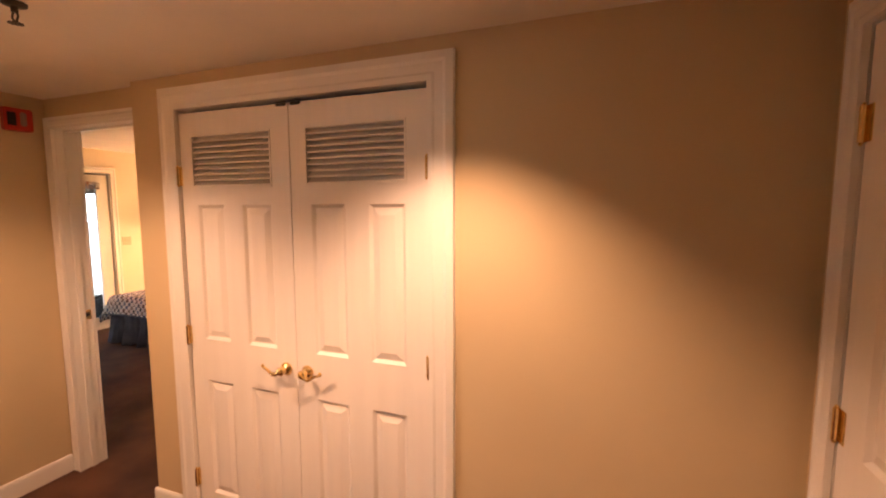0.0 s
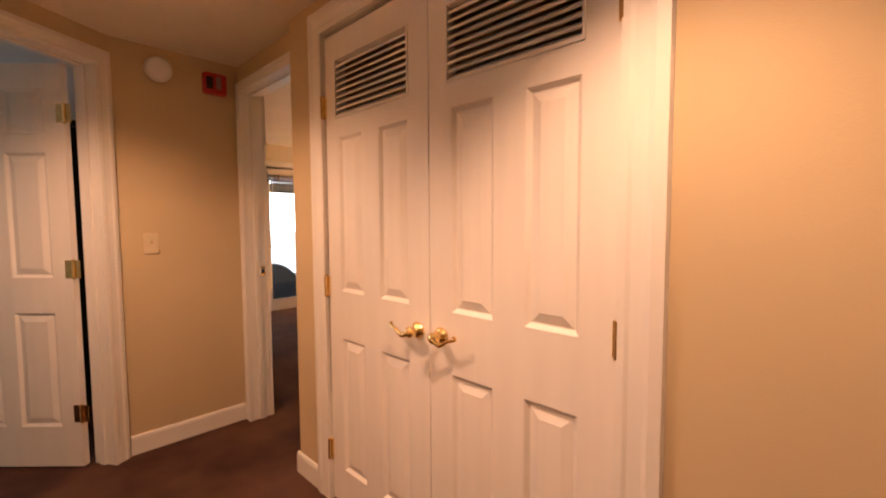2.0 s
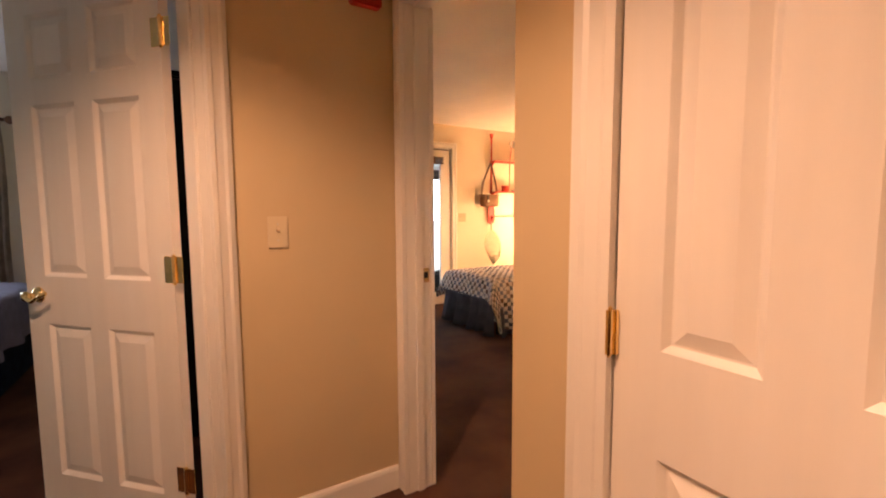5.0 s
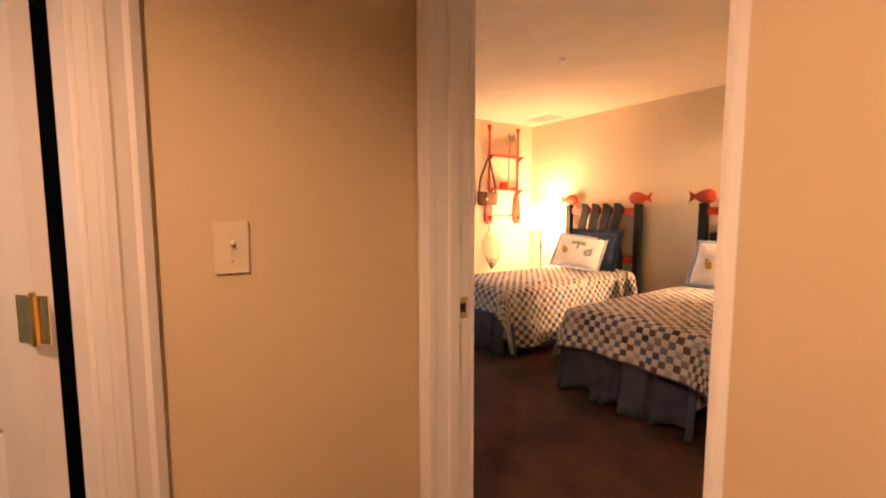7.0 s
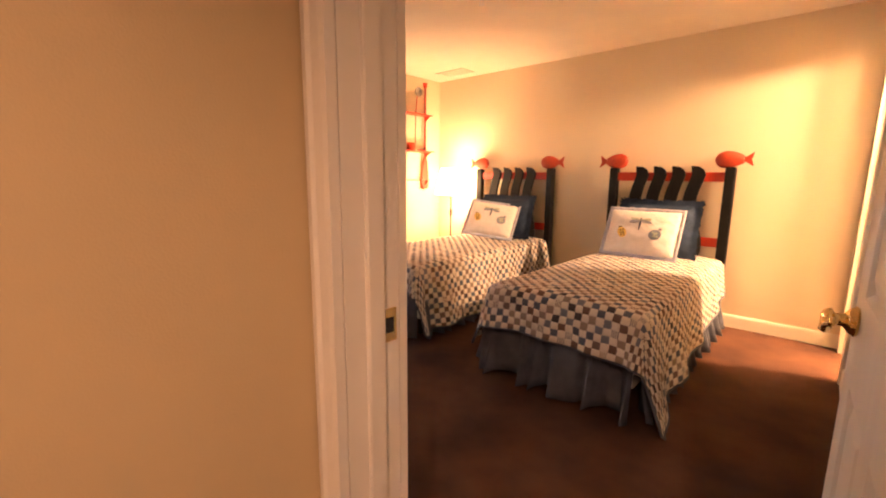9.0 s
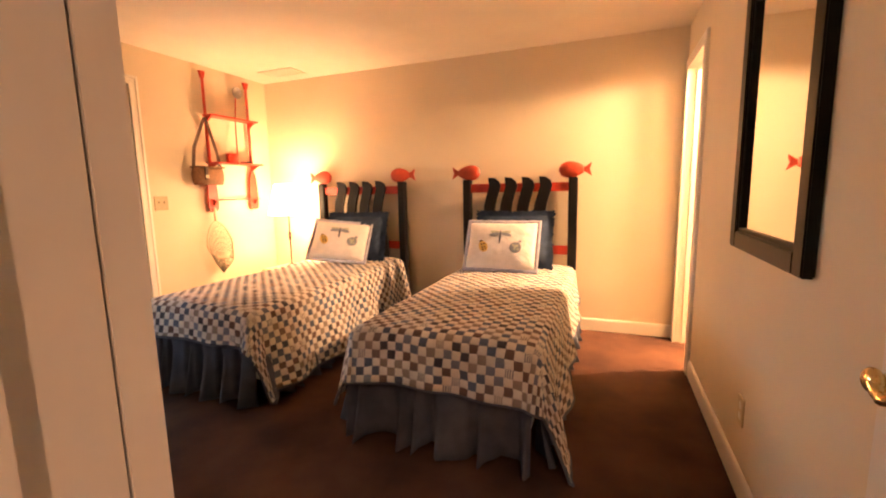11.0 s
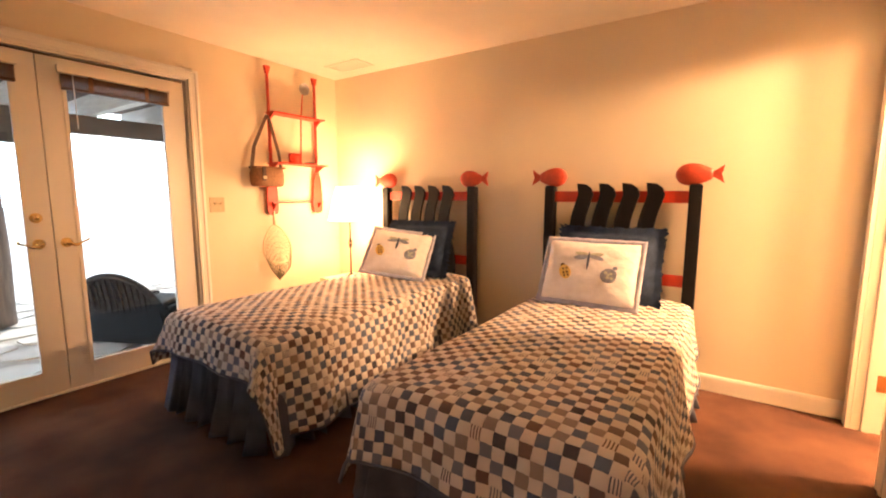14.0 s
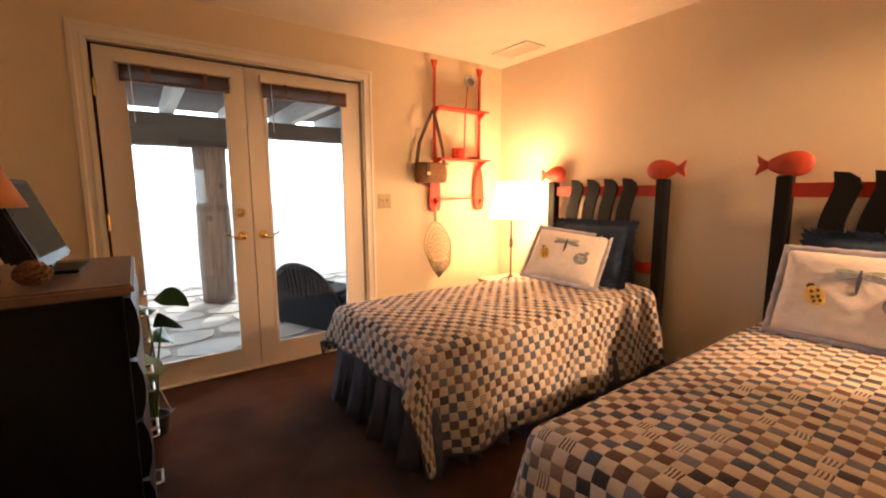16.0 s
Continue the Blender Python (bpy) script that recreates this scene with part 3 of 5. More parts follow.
def hinge(root, x, z, y, h=0.09, leaf=0.0):
    b = tube(bmesh.new(), [(x, y, z - h / 2), (x, y, z + h / 2)], 0.008, 10)
    for q in (-1, 1):
        lathe(b, ((0.004, 0), (0.006, 0.004), (0.001, 0.008)), 10, pose(x, y, z + q * h / 2, 0 if q > 0 else 180))
    if leaf:
        box(b, x, x + leaf, y, y + 0.003, z - h / 2, z + h / 2)
    part("hinge", b, M_BRASS, root, "brass butt hinge", smooth=False)


SIX = lambda w, h: [(x0, x1, z0, z1) for x0, x1 in ((0.11 * w / 0.76, 0.335 * w / 0.76), (0.425 * w / 0.76, 0.65 * w / 0.76)) for z0, z1 in ((0.21, 0.80), (0.98, 1.60), (1.69, 1.91))]

CW = (C1 - C0) / 2 - 0.004
for side in (0, 1):
    root = thing("closet_door", pose(C0 + 0.002 if side == 0 else C1 - CW - 0.002, CLOSET_Y + 0.004, 0.012), "white panelled closet door with a louvred vent at its top", "closet door", "pair of closet doors")
    cols = ((0.095, 0.255), (0.365, 0.53)) if side == 0 else ((0.10, 0.265), (0.375, 0.535))
    panelled(CW, 2.03, 0.035, [(a, c, z0, z1) for a, c in cols for z0, z1 in ((0.16, 0.75), (0.955, 1.605))], [(cols[0][0] - 0.015, cols[1][1] + 0.0, 1.692, 1.92)], root=root)
    lever(root, CW - 0.055 if side == 0 else 0.055, 0.87, 0, -1 if side == 0 else 1)
    for z in (0.23, 0.97, 1.74):
        hinge(root, -0.003 if side == 0 else CW + 0.003, z, -0.016)
        part("hinge_leaf", boxed(-0.014 if side == 0 else CW - 0.010, 0.010 if side == 0 else CW + 0.014, -0.0125, -0.0005, z - 0.045, z + 0.045, 0.002), M_BRASS, root, "brass hinge leaf")
    part("ball_catch", boxed(CW - 0.06 if side == 0 else 0.01, CW - 0.01 if side == 0 else 0.06, -0.006, 0.02, 2.018, 2.034, 0.003), M_IRON, root, "dark metal ball catch")

# bedroom door, open into the room against the east wall
BW = 0.70
root = thing("bedroom_door", pose(-2.249, IN_Y + 0.022, 0.012, 0, 0, 93) , "white six-panel bedroom door standing open", "door")
panelled(BW, 2.03, 0.035, SIX(BW, 2.03), root=root)
lever(root, BW - 0.065, 0.925, 0.035, -1, -1)
lever(root, BW - 0.065, 0.925, 0, -1, 1)
for z in (0.25, 1.04, 1.80):
    part("hinge_leaf", boxed(-0.003, -0.0005, 0.002, 0.033, z - 0.045, z + 0.045, 0.0008), M_BRASS, root, "brass hinge leaf with screws")
    for dz in (-0.03, 0.0, 0.03):
        part("screw", lathe(bmesh.new(), ((0.0045, 0), (0.0045, 0.0012), (0.001, 0.0018)), 10, pose(-0.003, 0.0175 + (0.005 if dz else -0.005), z + dz, 0, -90)), M_SILVER, root)
    hinge(root, -0.006, z, -0.006)

# angled door, open into the second bedroom
hp = along(DS0 + 0.022, 0.128, 0.012)
lp = Vector((-3.636, 0.19, 0))
ang = math.degrees(math.atan2(lp.y - hp.y, lp.x - hp.x))
AW = 0.695
root = thing("second_bedroom_door", pose(hp.x, hp.y, 0.012, 0, 0, ang), "white six-panel door standing half open", "door")
panelled(AW, 2.03, 0.035, SIX(AW, 2.03), root=root)
lever(root, AW - 0.065, 0.91, 0.035, -1, -1)
lever(root, AW - 0.065, 0.91, 0, -1, 1)
for z in (0.28, 1.022, 1.79):
    hinge(root, -0.008, z, 0.040, leaf=0.0)
    part("hinge_leaf", boxed(-0.04, 0.035, 0.0355, 0.0385, z - 0.045, z + 0.045, 0.0008), M_BRASS, root, "brass hinge leaf with screws")

# hall end door, shut
root = thing("hall_end_door", M_EASTDOOR @ pose(-1.357, 0.004, 0.012), "white six-panel door, shut, beside the closet wall", "door")
panelled(0.774, 2.02, 0.035, SIX(0.774, 2.02), root=root)
lever(root, 0.774 - 0.065, 0.91, 0, -1)
for z in (0.28, 1.02, 1.79):
    hinge(root, -0.002, z, -0.008)
    part("hinge_leaf", boxed(-0.03, 0.03, -0.0035, -0.0005, z - 0.045, z + 0.045, 0.0008), M_BRASS, root, "brass hinge leaf")

# bath door, open into the bathroom along its far jamb
root = thing("bathroom_door", pose(EAST + 0.165, BA1 + 0.03, 0.012, 0, 0, 84), "white panelled bathroom door standing open", "door")
panelled(0.62, 2.03, 0.035, SIX(0.62, 2.03), root=root)
for z in (0.26, 1.0, 1.77):
    hinge(root, -0.006, z, 0.04)
    plate = part("hinge_leaf", boxed(EAST + 0.075, EAST + 0.118, BA1 - 0.003, BA1 - 0.0005, z - 0.033, z + 0.057), M_BRASS, root, "brass hinge leaf")
    plate.matrix_basis = root.matrix_basis.inverted()

# strike plate in the left jamb of the bedroom door
strike = thing("strike_plate", pose(JL + 0.0005, IN_Y - 0.026, 0.955), "brass strike plate let into the door jamb", "strike plate")
bm = boxed(0, 0.002, -0.018, 0.018, -0.03, 0.03, 0.0007)
part("plate", bm, M_BRASS, strike)
# Near-black box on the plate paints the shade inside the latch hole.
part("latch_hole_shade", boxed(0.0022, 0.0035, -0.008, 0.010, -0.013, 0.013), M_DARK, strike)


# ---- french doors ----
def french_leaf(y0, y1, g0, g1, group, hinge_side):
    root = thing("french_door", pose(WEST, y0, 0.01, 0, 0, 90), "cream painted glazed french door with a raised wooden blind", "french door", group)
    w = y1 - y0
    a, c = g0 - y0, g1 - y0
    t0, t1 = 0.012, 0.055
    for nm, q in (("stile", (0.0015, a, 0, 2.03)), ("stile", (c, w - 0.0015, 0, 2.03)), ("bottom_rail", (a, c, 0, 0.14)), ("top_rail", (a, c, 1.91, 2.03))):
        part(nm, boxed(q[0], q[1], t0, t1, q[2], q[3], 0.002), M_TRIM, root)
    for q in ((a - 0.014, a + 0.008, 0.13, 1.92), (c - 0.008, c + 0.014, 0.13, 1.92), (a + 0.008, c - 0.008, 0.13, 0.152), (a + 0.008, c - 0.008, 1.898, 1.92)):
        part("glazing_bead", boxed(q[0], q[1], t0 - 0.008, t0 + 0.012, q[2], q[3], 0.003), M_TRIM, root)
    pane = part("pane", boxed(a, c, 0.030, 0.034, 0.14, 1.91), M_GLASS, root, "clear glass pane")
    pane.visible_shadow = False
    blind = thing("wooden_blind", pose(WEST, y0, 0.01, 0, 0, 90), "brown wooden slat blind raised to the top of the glass", "blind", "raised blinds")
    part("valance", boxed(a - 0.035, c + 0.035, -0.035, 0.002, 1.94, 1.985, 0.004), M_TRIM, blind, "cream head rail")
    for i in range(7):
        z = 1.865 + i * 0.0105
        part("slat", boxed(a - 0.02, c + 0.02, -0.035, 0.0, z, z + 0.004), M_BLIND, blind)
    part("bottom_rail", boxed(a - 0.02, c + 0.02, -0.034, -0.001, 1.845, 1.861, 0.003), M_BLIND, blind)
    for f in (0.22, 0.78):
        x = a + (c - a) * f
        part("ladder_tape", boxed(x - 0.012, x + 0.012, -0.037, -0.0355, 1.845, 1.94), M_CREEL, blind)
    part("tilt_cord", tube(bmesh.new(), [(a + 0.03, -0.04, 1.94), (a + 0.035, -0.04, 1.62)], 0.003, 6), M_PLASTIC, blind)
    return root


fl_ = french_leaf(FR0, 3.022, 2.385, 2.905, "pair of french doors", 0)
fr_ = french_leaf(3.024, FR1, 3.145, 3.69, "pair of french doors", 1)
lever(fl_, 0.70, 0.93, 0.012, -1)
lever(fr_, 0.055, 0.93, 0.012, 1)
part("deadbolt", lathe(bmesh.new(), ((0.028, 0), (0.03, 0.005), (0.022, 0.012), (0.012, 0.02), (0.012, 0.03), (0.003, 0.032)), 20, pose(0.70, 0.012, 1.085, 90)), M_BRASS, fl_, "brass deadbolt turn", smooth=True)
for z in (0.3, 1.05, 1.8):
    hinge(fl_, 0.0, z, 0.006)
structure("threshold", boxed(WEST - 0.16, WEST + 0.01, FR0 - 0.01, FR1 + 0.01, 0.001, 0.011, 0.003), M_TRIM, "painted door threshold", "threshold")


# ---- hall fittings ----
def toggle_plate(name, m, gang=1, label="ivory light switch plate with one toggle", material=M_IVORY):
    root = thing(name, m, label, "light switch")
    w = 0.035 if gang == 1 else 0.058
    b = boxed(-w, w, -0.007, 0.0, -0.058, 0.058, 0.002)
    part("plate", b, material, root)
    for i in range(gang):
        x = 0 if gang == 1 else (-0.023, 0.023)[i]
        part("toggle_slot", boxed(x - 0.006, x + 0.006, -0.0072, -0.0062, -0.013, 0.013), material, root)
        part("toggle", boxed(x - 0.004, x + 0.004, -0.02, -0.006, -0.006, 0.006, 0.0015, pose(0, 0, 0.004, -25)), material, root)
        for z in (-0.03, 0.03):
            part("screw", lathe(bmesh.new(), ((0.003, 0), (0.003, 0.001), (0.001, 0.0015)), 8, pose(x, -0.006, z, 90)), M_SILVER, root)
    return root


toggle_plate("light_switch", pose(SW_X, 1.06, 1.152, 0, 0, 90))
toggle_plate("light_switch", pose(WEST, 4.02, 1.155, 0, 0, 90), 2, "almond double light switch plate", M_ALMOND)

root = thing("fire_alarm", pose(SW_X, 1.41, 2.08, 0, 0, 90), "red fire alarm horn with a strobe, on the wall", "fire alarm")
part("body", boxed(-0.062, 0.062, -0.045, 0, -0.06, 0.06, 0.006), M_ALARM, root)
part("strobe", boxed(0.0, 0.028, -0.060, -0.045, -0.035, 0.04, 0.006), M_LOG, root, "clear white strobe lens")
part("horn_grille", boxed(-0.052, -0.014, -0.048, -0.045, -0.035, 0.035, 0.001), M_DARK, root)

root = thing("smoke_detector", pose(SW_X, 1.13, 2.10, 90, 0, 90), "round white smoke detector on the wall", "smoke detector")
part("base", lathe(bmesh.new(), ((0.066, 0), (0.067, 0.012), (0.064, 0.014), (0.064, 0.03), (0.054, 0.04), (0.03, 0.044), (0.002, 0.044)), 32), M_PLASTIC, root, smooth=True)
part("test_button", lathe(bmesh.new(), ((0.012, 0.043), (0.011, 0.047), (0.001, 0.048)), 16), M_PLASTIC, root)

for x, y in ((-0.47, 0.94), (-1.92, 0.46)):
    root = thing("downlight", pose(x, y, HALL_H), "round recessed downlight, lit, with a white trim ring", "downlight", "hall downlights")
    part("trim_ring", lathe(bmesh.new(), ((0.075, -0.001), (0.078, -0.006), (0.06, -0.008), (0.056, -0.002), (0.056, -0.001)), 28), M_PLASTIC, root, smooth=True)
    part("bulb", lathe(bmesh.new(), ((0.05, -0.0012), (0.05, -0.003), (0.001, -0.004)), 24), M_BULB, root)


def sprinkler(x, y, z, metal):
    root = thing("fire_sprinkler", pose(x, y, z), "small metal fire sprinkler head under the ceiling", "sprinkler", "sprinkler heads")
    part("escutcheon", lathe(bmesh.new(), ((0.032, -0.0005), (0.03, -0.008), (0.014, -0.012)), 20), metal, root, smooth=True)
    b = tube(bmesh.new(), [(0, 0, -0.01), (0, 0, -0.028)], 0.009, 10)
    for s in (-1, 1):
        tube(b, [(s * 0.008, 0, -0.026), (s * 0.016, 0, -0.04), (s * 0.003, 0, -0.058)], 0.003, 6)
    part("frame_arms", b, metal, root)
    b = bmesh.new()
    for k in range(10):
        box(b, 0.004, 0.019, -0.003, 0.003, -0.0615, -0.0595, m=pose(0, 0, 0, 0, 0, k * 36))
    part("deflector", b, metal, root)


sprinkler(-4.22, 3.55, BED_H, M_SILVER)
sprinkler(-1.68, 0.815, HALL_H, M_IRON)


# ---- beds ----
def bed(x, foot, label):
    root = thing("bed", pose(x, NORTH, 0), label, "bed", "twin beds")
    L = NORTH - foot
    for s in (-1, 1):
        part("post", boxed(s * 0.455 - 0.035, s * 0.455 + 0.035, -0.10, -0.03, 0.0, 1.305, 0.006), M_BLACKWOOD, root)
    for z in (1.19, 0.66):
        part("rail", boxed(-0.42, 0.42, -0.078, -0.053, z, z + 0.075, 0.004), M_RED, root, "red painted rail")
    for i in range(4):
        cx = -0.215 + i * 0.146
        left, right = [], []
        for k in range(25):
            f = k / 24
            z = 0.50 + 0.81 * f
            c = cx + 0.034 * math.sin(f * 2 * math.pi * 1.15 + 0.2)
            left.append((c - 0.05, z)), right.append((c + 0.05, z))
        cz = left[-1][0]
        out = left[:-2] + [(cz - 0.022, 1.318), (cz + 0.035, 1.312), (cz + 0.072, 1.285)] + right[-3::-1]
        part("slat", slab(bmesh.new(), out, -0.103, -0.080), M_BLACKWOOD, root, "wavy black slat")
    part("box_spring", boxed(-0.44, 0.44, -L + 0.07, -0.12, 0.14, 0.34, 0.02), M_MATTRESS, root)
    part("mattress", boxed(-0.445, 0.445, -L + 0.06, -0.115, 0.342, 0.545, 0.04), M_MATTRESS, root)
    for sx in (-0.38, 0.38):
        for y in (-L + 0.14, -0.3):
            part("leg", lathe(bmesh.new(), ((0.022, 0), (0.026, 0.01), (0.026, 0.14)), 12, pose(sx, y, 0)), M_BLACKWOOD, root)
    # gathered skirt: round three sides
    for a, c, nm in (((-0.455, -0.16), (-0.455, -L + 0.055), 1), ((-0.455, -L + 0.055), (0.455, -L + 0.055), 2), ((0.455, -L + 0.055), (0.455, -0.16), 3)):
        b = bmesh.new()
        n = 220
        va, vc = Vector((*a, 0)), Vector((*c, 0))
        way = (vc - va).normalized()
        out = Vector((way.y, -way.x, 0))
        out = out if out.dot(va - Vector((0, -L / 2, 0))) > 0 or out.dot(vc - Vector((0, -L / 2, 0))) > 0 else -out
        grid = []
        for i in range(n + 1):
            s = (vc - va).length * i / n
            ph = s * 46 + 5.5 * noise.noise(Vector((s * 5, nm, x)))
            col = []
            for j in range(7):
                f = j / 6
                amp = (0.008 + 0.062 * f) * (0.7 + 0.9 * abs(noise.noise(Vector((s * 7, nm * 3, x * 2)))))
                o = max(-0.008, 0.018 + 0.022 * f + amp * (math.sin(ph + 0.5 * f) + 0.35 * math.sin(2 * ph + 1.1)))
                col.append(b.verts.new(va + way * s + out * o + Vector((0, 0, 0.345 - f * (0.325 + 0.012 * math.sin(ph * 0.5))))))
            grid.append(col)
        for p, q in zip(grid, grid[1:]):
            for j in range(6):
                b.faces.new((p[j], q[j], q[j + 1], p[j + 1]))
        sk = part("bed_skirt", b, M_SKIRT, root, "gathered grey-blue cotton bed skirt", smooth=True)
        md = sk.modifiers.new("thick", "SOLIDIFY")
        md.thickness = 0.003
    return root


def fish(x, z, faces, size=1.0):
    """A carved fish that lies along x on top of a bedpost; faces is the side of its head."""
    root = thing("carved_fish", pose(x, NORTH - 0.065, z), "carved wooden fish painted worn orange-red, on a bedpost", "carved fish", "bedpost fish")
    b = bmesh.new()
    n, seg = 16, 16
    rings = []
    for i in range(n + 1):
        f = i / n
        hx = (0.115 - 0.195 * f) * size
        hh = (0.0615 * math.sin(math.pi * min(1, f ** 0.72 * 0.90 + 0.02)) ** 0.75 + 0.006) * size
        rings.append([b.verts.new((faces * hx, 0.45 * hh * math.sin(2 * math.pi * k / seg), 0.060 * size + hh * math.cos(2 * math.pi * k / seg))) for k in range(seg)])
    for a, c in zip(rings, rings[1:]):
        for k in range(seg):
            b.faces.new((a[k], a[(k + 1) % seg], c[(k + 1) % seg], c[k]))
    b.faces.new(rings[0]), b.faces.new(rings[-1][::-1])
    part("body", b, M_FISH, root, smooth=True)
    tail = [(faces * size * px, size * (0.060 + pz)) for px, pz in ((-0.070, 0.010), (-0.105, 0.030), (-0.138, 0.055), (-0.132, 0.02), (-0.124, 0.0), (-0.132, -0.02), (-0.142, -0.055), (-0.105, -0.03), (-0.070, -0.010))]
    part("tail", slab(bmesh.new(), tail, -0.008, 0.008), M_FISH, root)
    part("eye", lathe(bmesh.new(), ((0.006, 0), (0.005, 0.003), (0.001, 0.004)), 10, pose(faces * 0.082 * size, -0.018 * size, 0.072 * size, 90)), M_BLACKWOOD, root)


def bedspread(x, foot, drops, label, seed):
    """Patchwork cloth laid over a bed: it falls over both sides and the foot, and hangs in cones at the corners."""
    root = thing("bedspread", pose(x, 0, 0), label, "bedspread", "patchwork bedspreads")
    dl, dr, df, taper = drops
    hw, r, top = 0.475, 0.07, 0.565
    head = NORTH - 0.13
    step = 0.0205
    xs = np.arange(-hw + r - dl - 0.045, hw - r + dr + 0.045 + step, step)
    ys = np.arange(foot + r - df - 0.045, head + step, step)
    b = bmesh.new()
    uvl = b.loops.layers.uv.new("UVMap")
    grid, cloth = [], {}

    def fall(e):
        if e < r * math.pi / 2:
            a = e / r
            return r * math.sin(a), r * (1 - math.cos(a))
        return r + 0.17 * (e - r * math.pi / 2), r + 0.985 * (e - r * math.pi / 2)

    for u in xs:
        col = []
        for v in ys:
            ex = max(0.0, abs(u) - (hw - r))
            if u > 0:
                ex *= 1 - taper * max(0.0, v - foot) / (head - foot)
            ey = max(0.0, (foot + r) - v)
            sx = 1 if u > 0 else -1
            e = (ex ** 4 + ey ** 4) ** 0.25
            bx, by = min(hw - r, abs(u)) * sx, max(v, foot + r)
            crown = 0.022 * (1 - (bx / hw) ** 2) + 0.008 * noise.noise(Vector((u * 3, v * 3, seed)))
            if e > 0:
                reach = math.hypot(ex, ey)
                ax, ay = ex / reach * sx, -ey / reach
                o, d = fall(e)
                s = (v if ex > ey else u)
                corner = 2 * min(ex, ey) / e
                rip = 0.018 * math.sin(s * 15 + seed * 2 + 3 * noise.noise(Vector((s * 2, seed, 0)))) + 0.030 * noise.noise(Vector((s * 4.3, seed * 3.1, 1)))
                rip += (0.75 + 0.25 * (sx > 0)) * corner * (0.055 + 0.035 * math.sin(math.atan2(ey, ex) * 5 + seed))
                o += rip * min(1, d / 0.35) * (0.5 + d * 1.5)
                p = (bx + ax * o, by + ay * o, max(0.02 + 0.012 * math.sin(s * 30), top + crown - d))
            else:
                p = (bx, by, top + crown + 0.004 * noise.noise(Vector((u * 9, v * 9, seed))))
            vert = b.verts.new(p)
            cloth[vert] = (u + 0.7, v)
            col.append(vert)
        grid.append(col)
    for p, q in zip(grid, grid[1:]):
        for j in range(len(ys) - 1):
            f = b.faces.new((p[j], q[j], q[j + 1], p[j + 1]))
            for lp_ in f.loops:
                lp_[uvl].uv = cloth[lp_.vert]
    hem = [c[0].co.copy() for c in grid[::2]]
    sides = [[v.co.copy() for v in grid[0][::-2]], [v.co.copy() for v in grid[-1][::2]]]
    sheet = part("cloth", b, M_QUILT, root, smooth=True)
    for run in (hem, *sides):
        part("binding", tube(bmesh.new(), run, 0.007, 6), M_SKIRT, root, "grey-blue bound edge", smooth=True)
    md = sheet.modifiers.new("thick", "SOLIDIFY")
    md.thickness, md.offset = 0.008, -1


def cushion_mesh(w, h, t, flange, ruffle=0.0, seed=0):
    """A stuffed pillow in the x-z plane with a flat or ruffled border."""
    b = bmesh.new()
    n, k = 40, 30
    for side in (-1, 1):
        grid = []
        for i in range(n + 1):
            col = []
            for j in range(k + 1):
                u, v = 2 * i / n - 1, 2 * j / k - 1
                fu, fv = w / 2 - flange, h / 2 - flange
                du = max(0, 1 - (abs(u) * w / 2 / fu) ** 2.6)
                dv = max(0, 1 - (abs(v) * h / 2 / fv) ** 2.6)
                y = t / 2 * (du * dv) ** 0.45 + 0.003
                y += 0.008 * noise.noise(Vector((u * 3, v * 3, seed + side))) + 0.004 * noise.noise(Vector((u * 9, v * 7, seed + side)))
                edge = max(abs(u), abs(v))
                wav = ruffle * math.sin((u * w + v * h) * 95 + seed) * max(0, edge - 0.86) / 0.14
                sc = 1 - 0.03 * (1 - abs(u)) * abs(v) - 0.03 * (1 - abs(v)) * abs(u)
                rr = 1 + ruffle * 3 * noise.noise(Vector((u * 12, v * 12, seed))) * (edge > 0.95)
                col.append(b.verts.new((u * w / 2 * sc * rr, side * y + wav, v * h / 2 * sc * rr)))
            grid.append(col)
        for p, q in zip(grid, grid[1:]):
            for j in range(k):
                b.faces.new((p[j], q[j], q[j + 1], p[j + 1]))
    bmesh.ops.remove_doubles(b, verts=b.verts, dist=0.0002)
    return b


def disc(cx, cz, rx, rz, y, n=18, tilt=0.0):
    out = []
    for i in range(n):
        a = 2 * math.pi * i / n
        px, pz = rx * math.cos(a), rz * math.sin(a)
        out.append((cx + px * math.cos(tilt) - pz * math.sin(tilt), cz + px * math.sin(tilt) + pz * math.cos(tilt)))
    return slab(bmesh.new(), out, y - 0.005, y + 0.014)


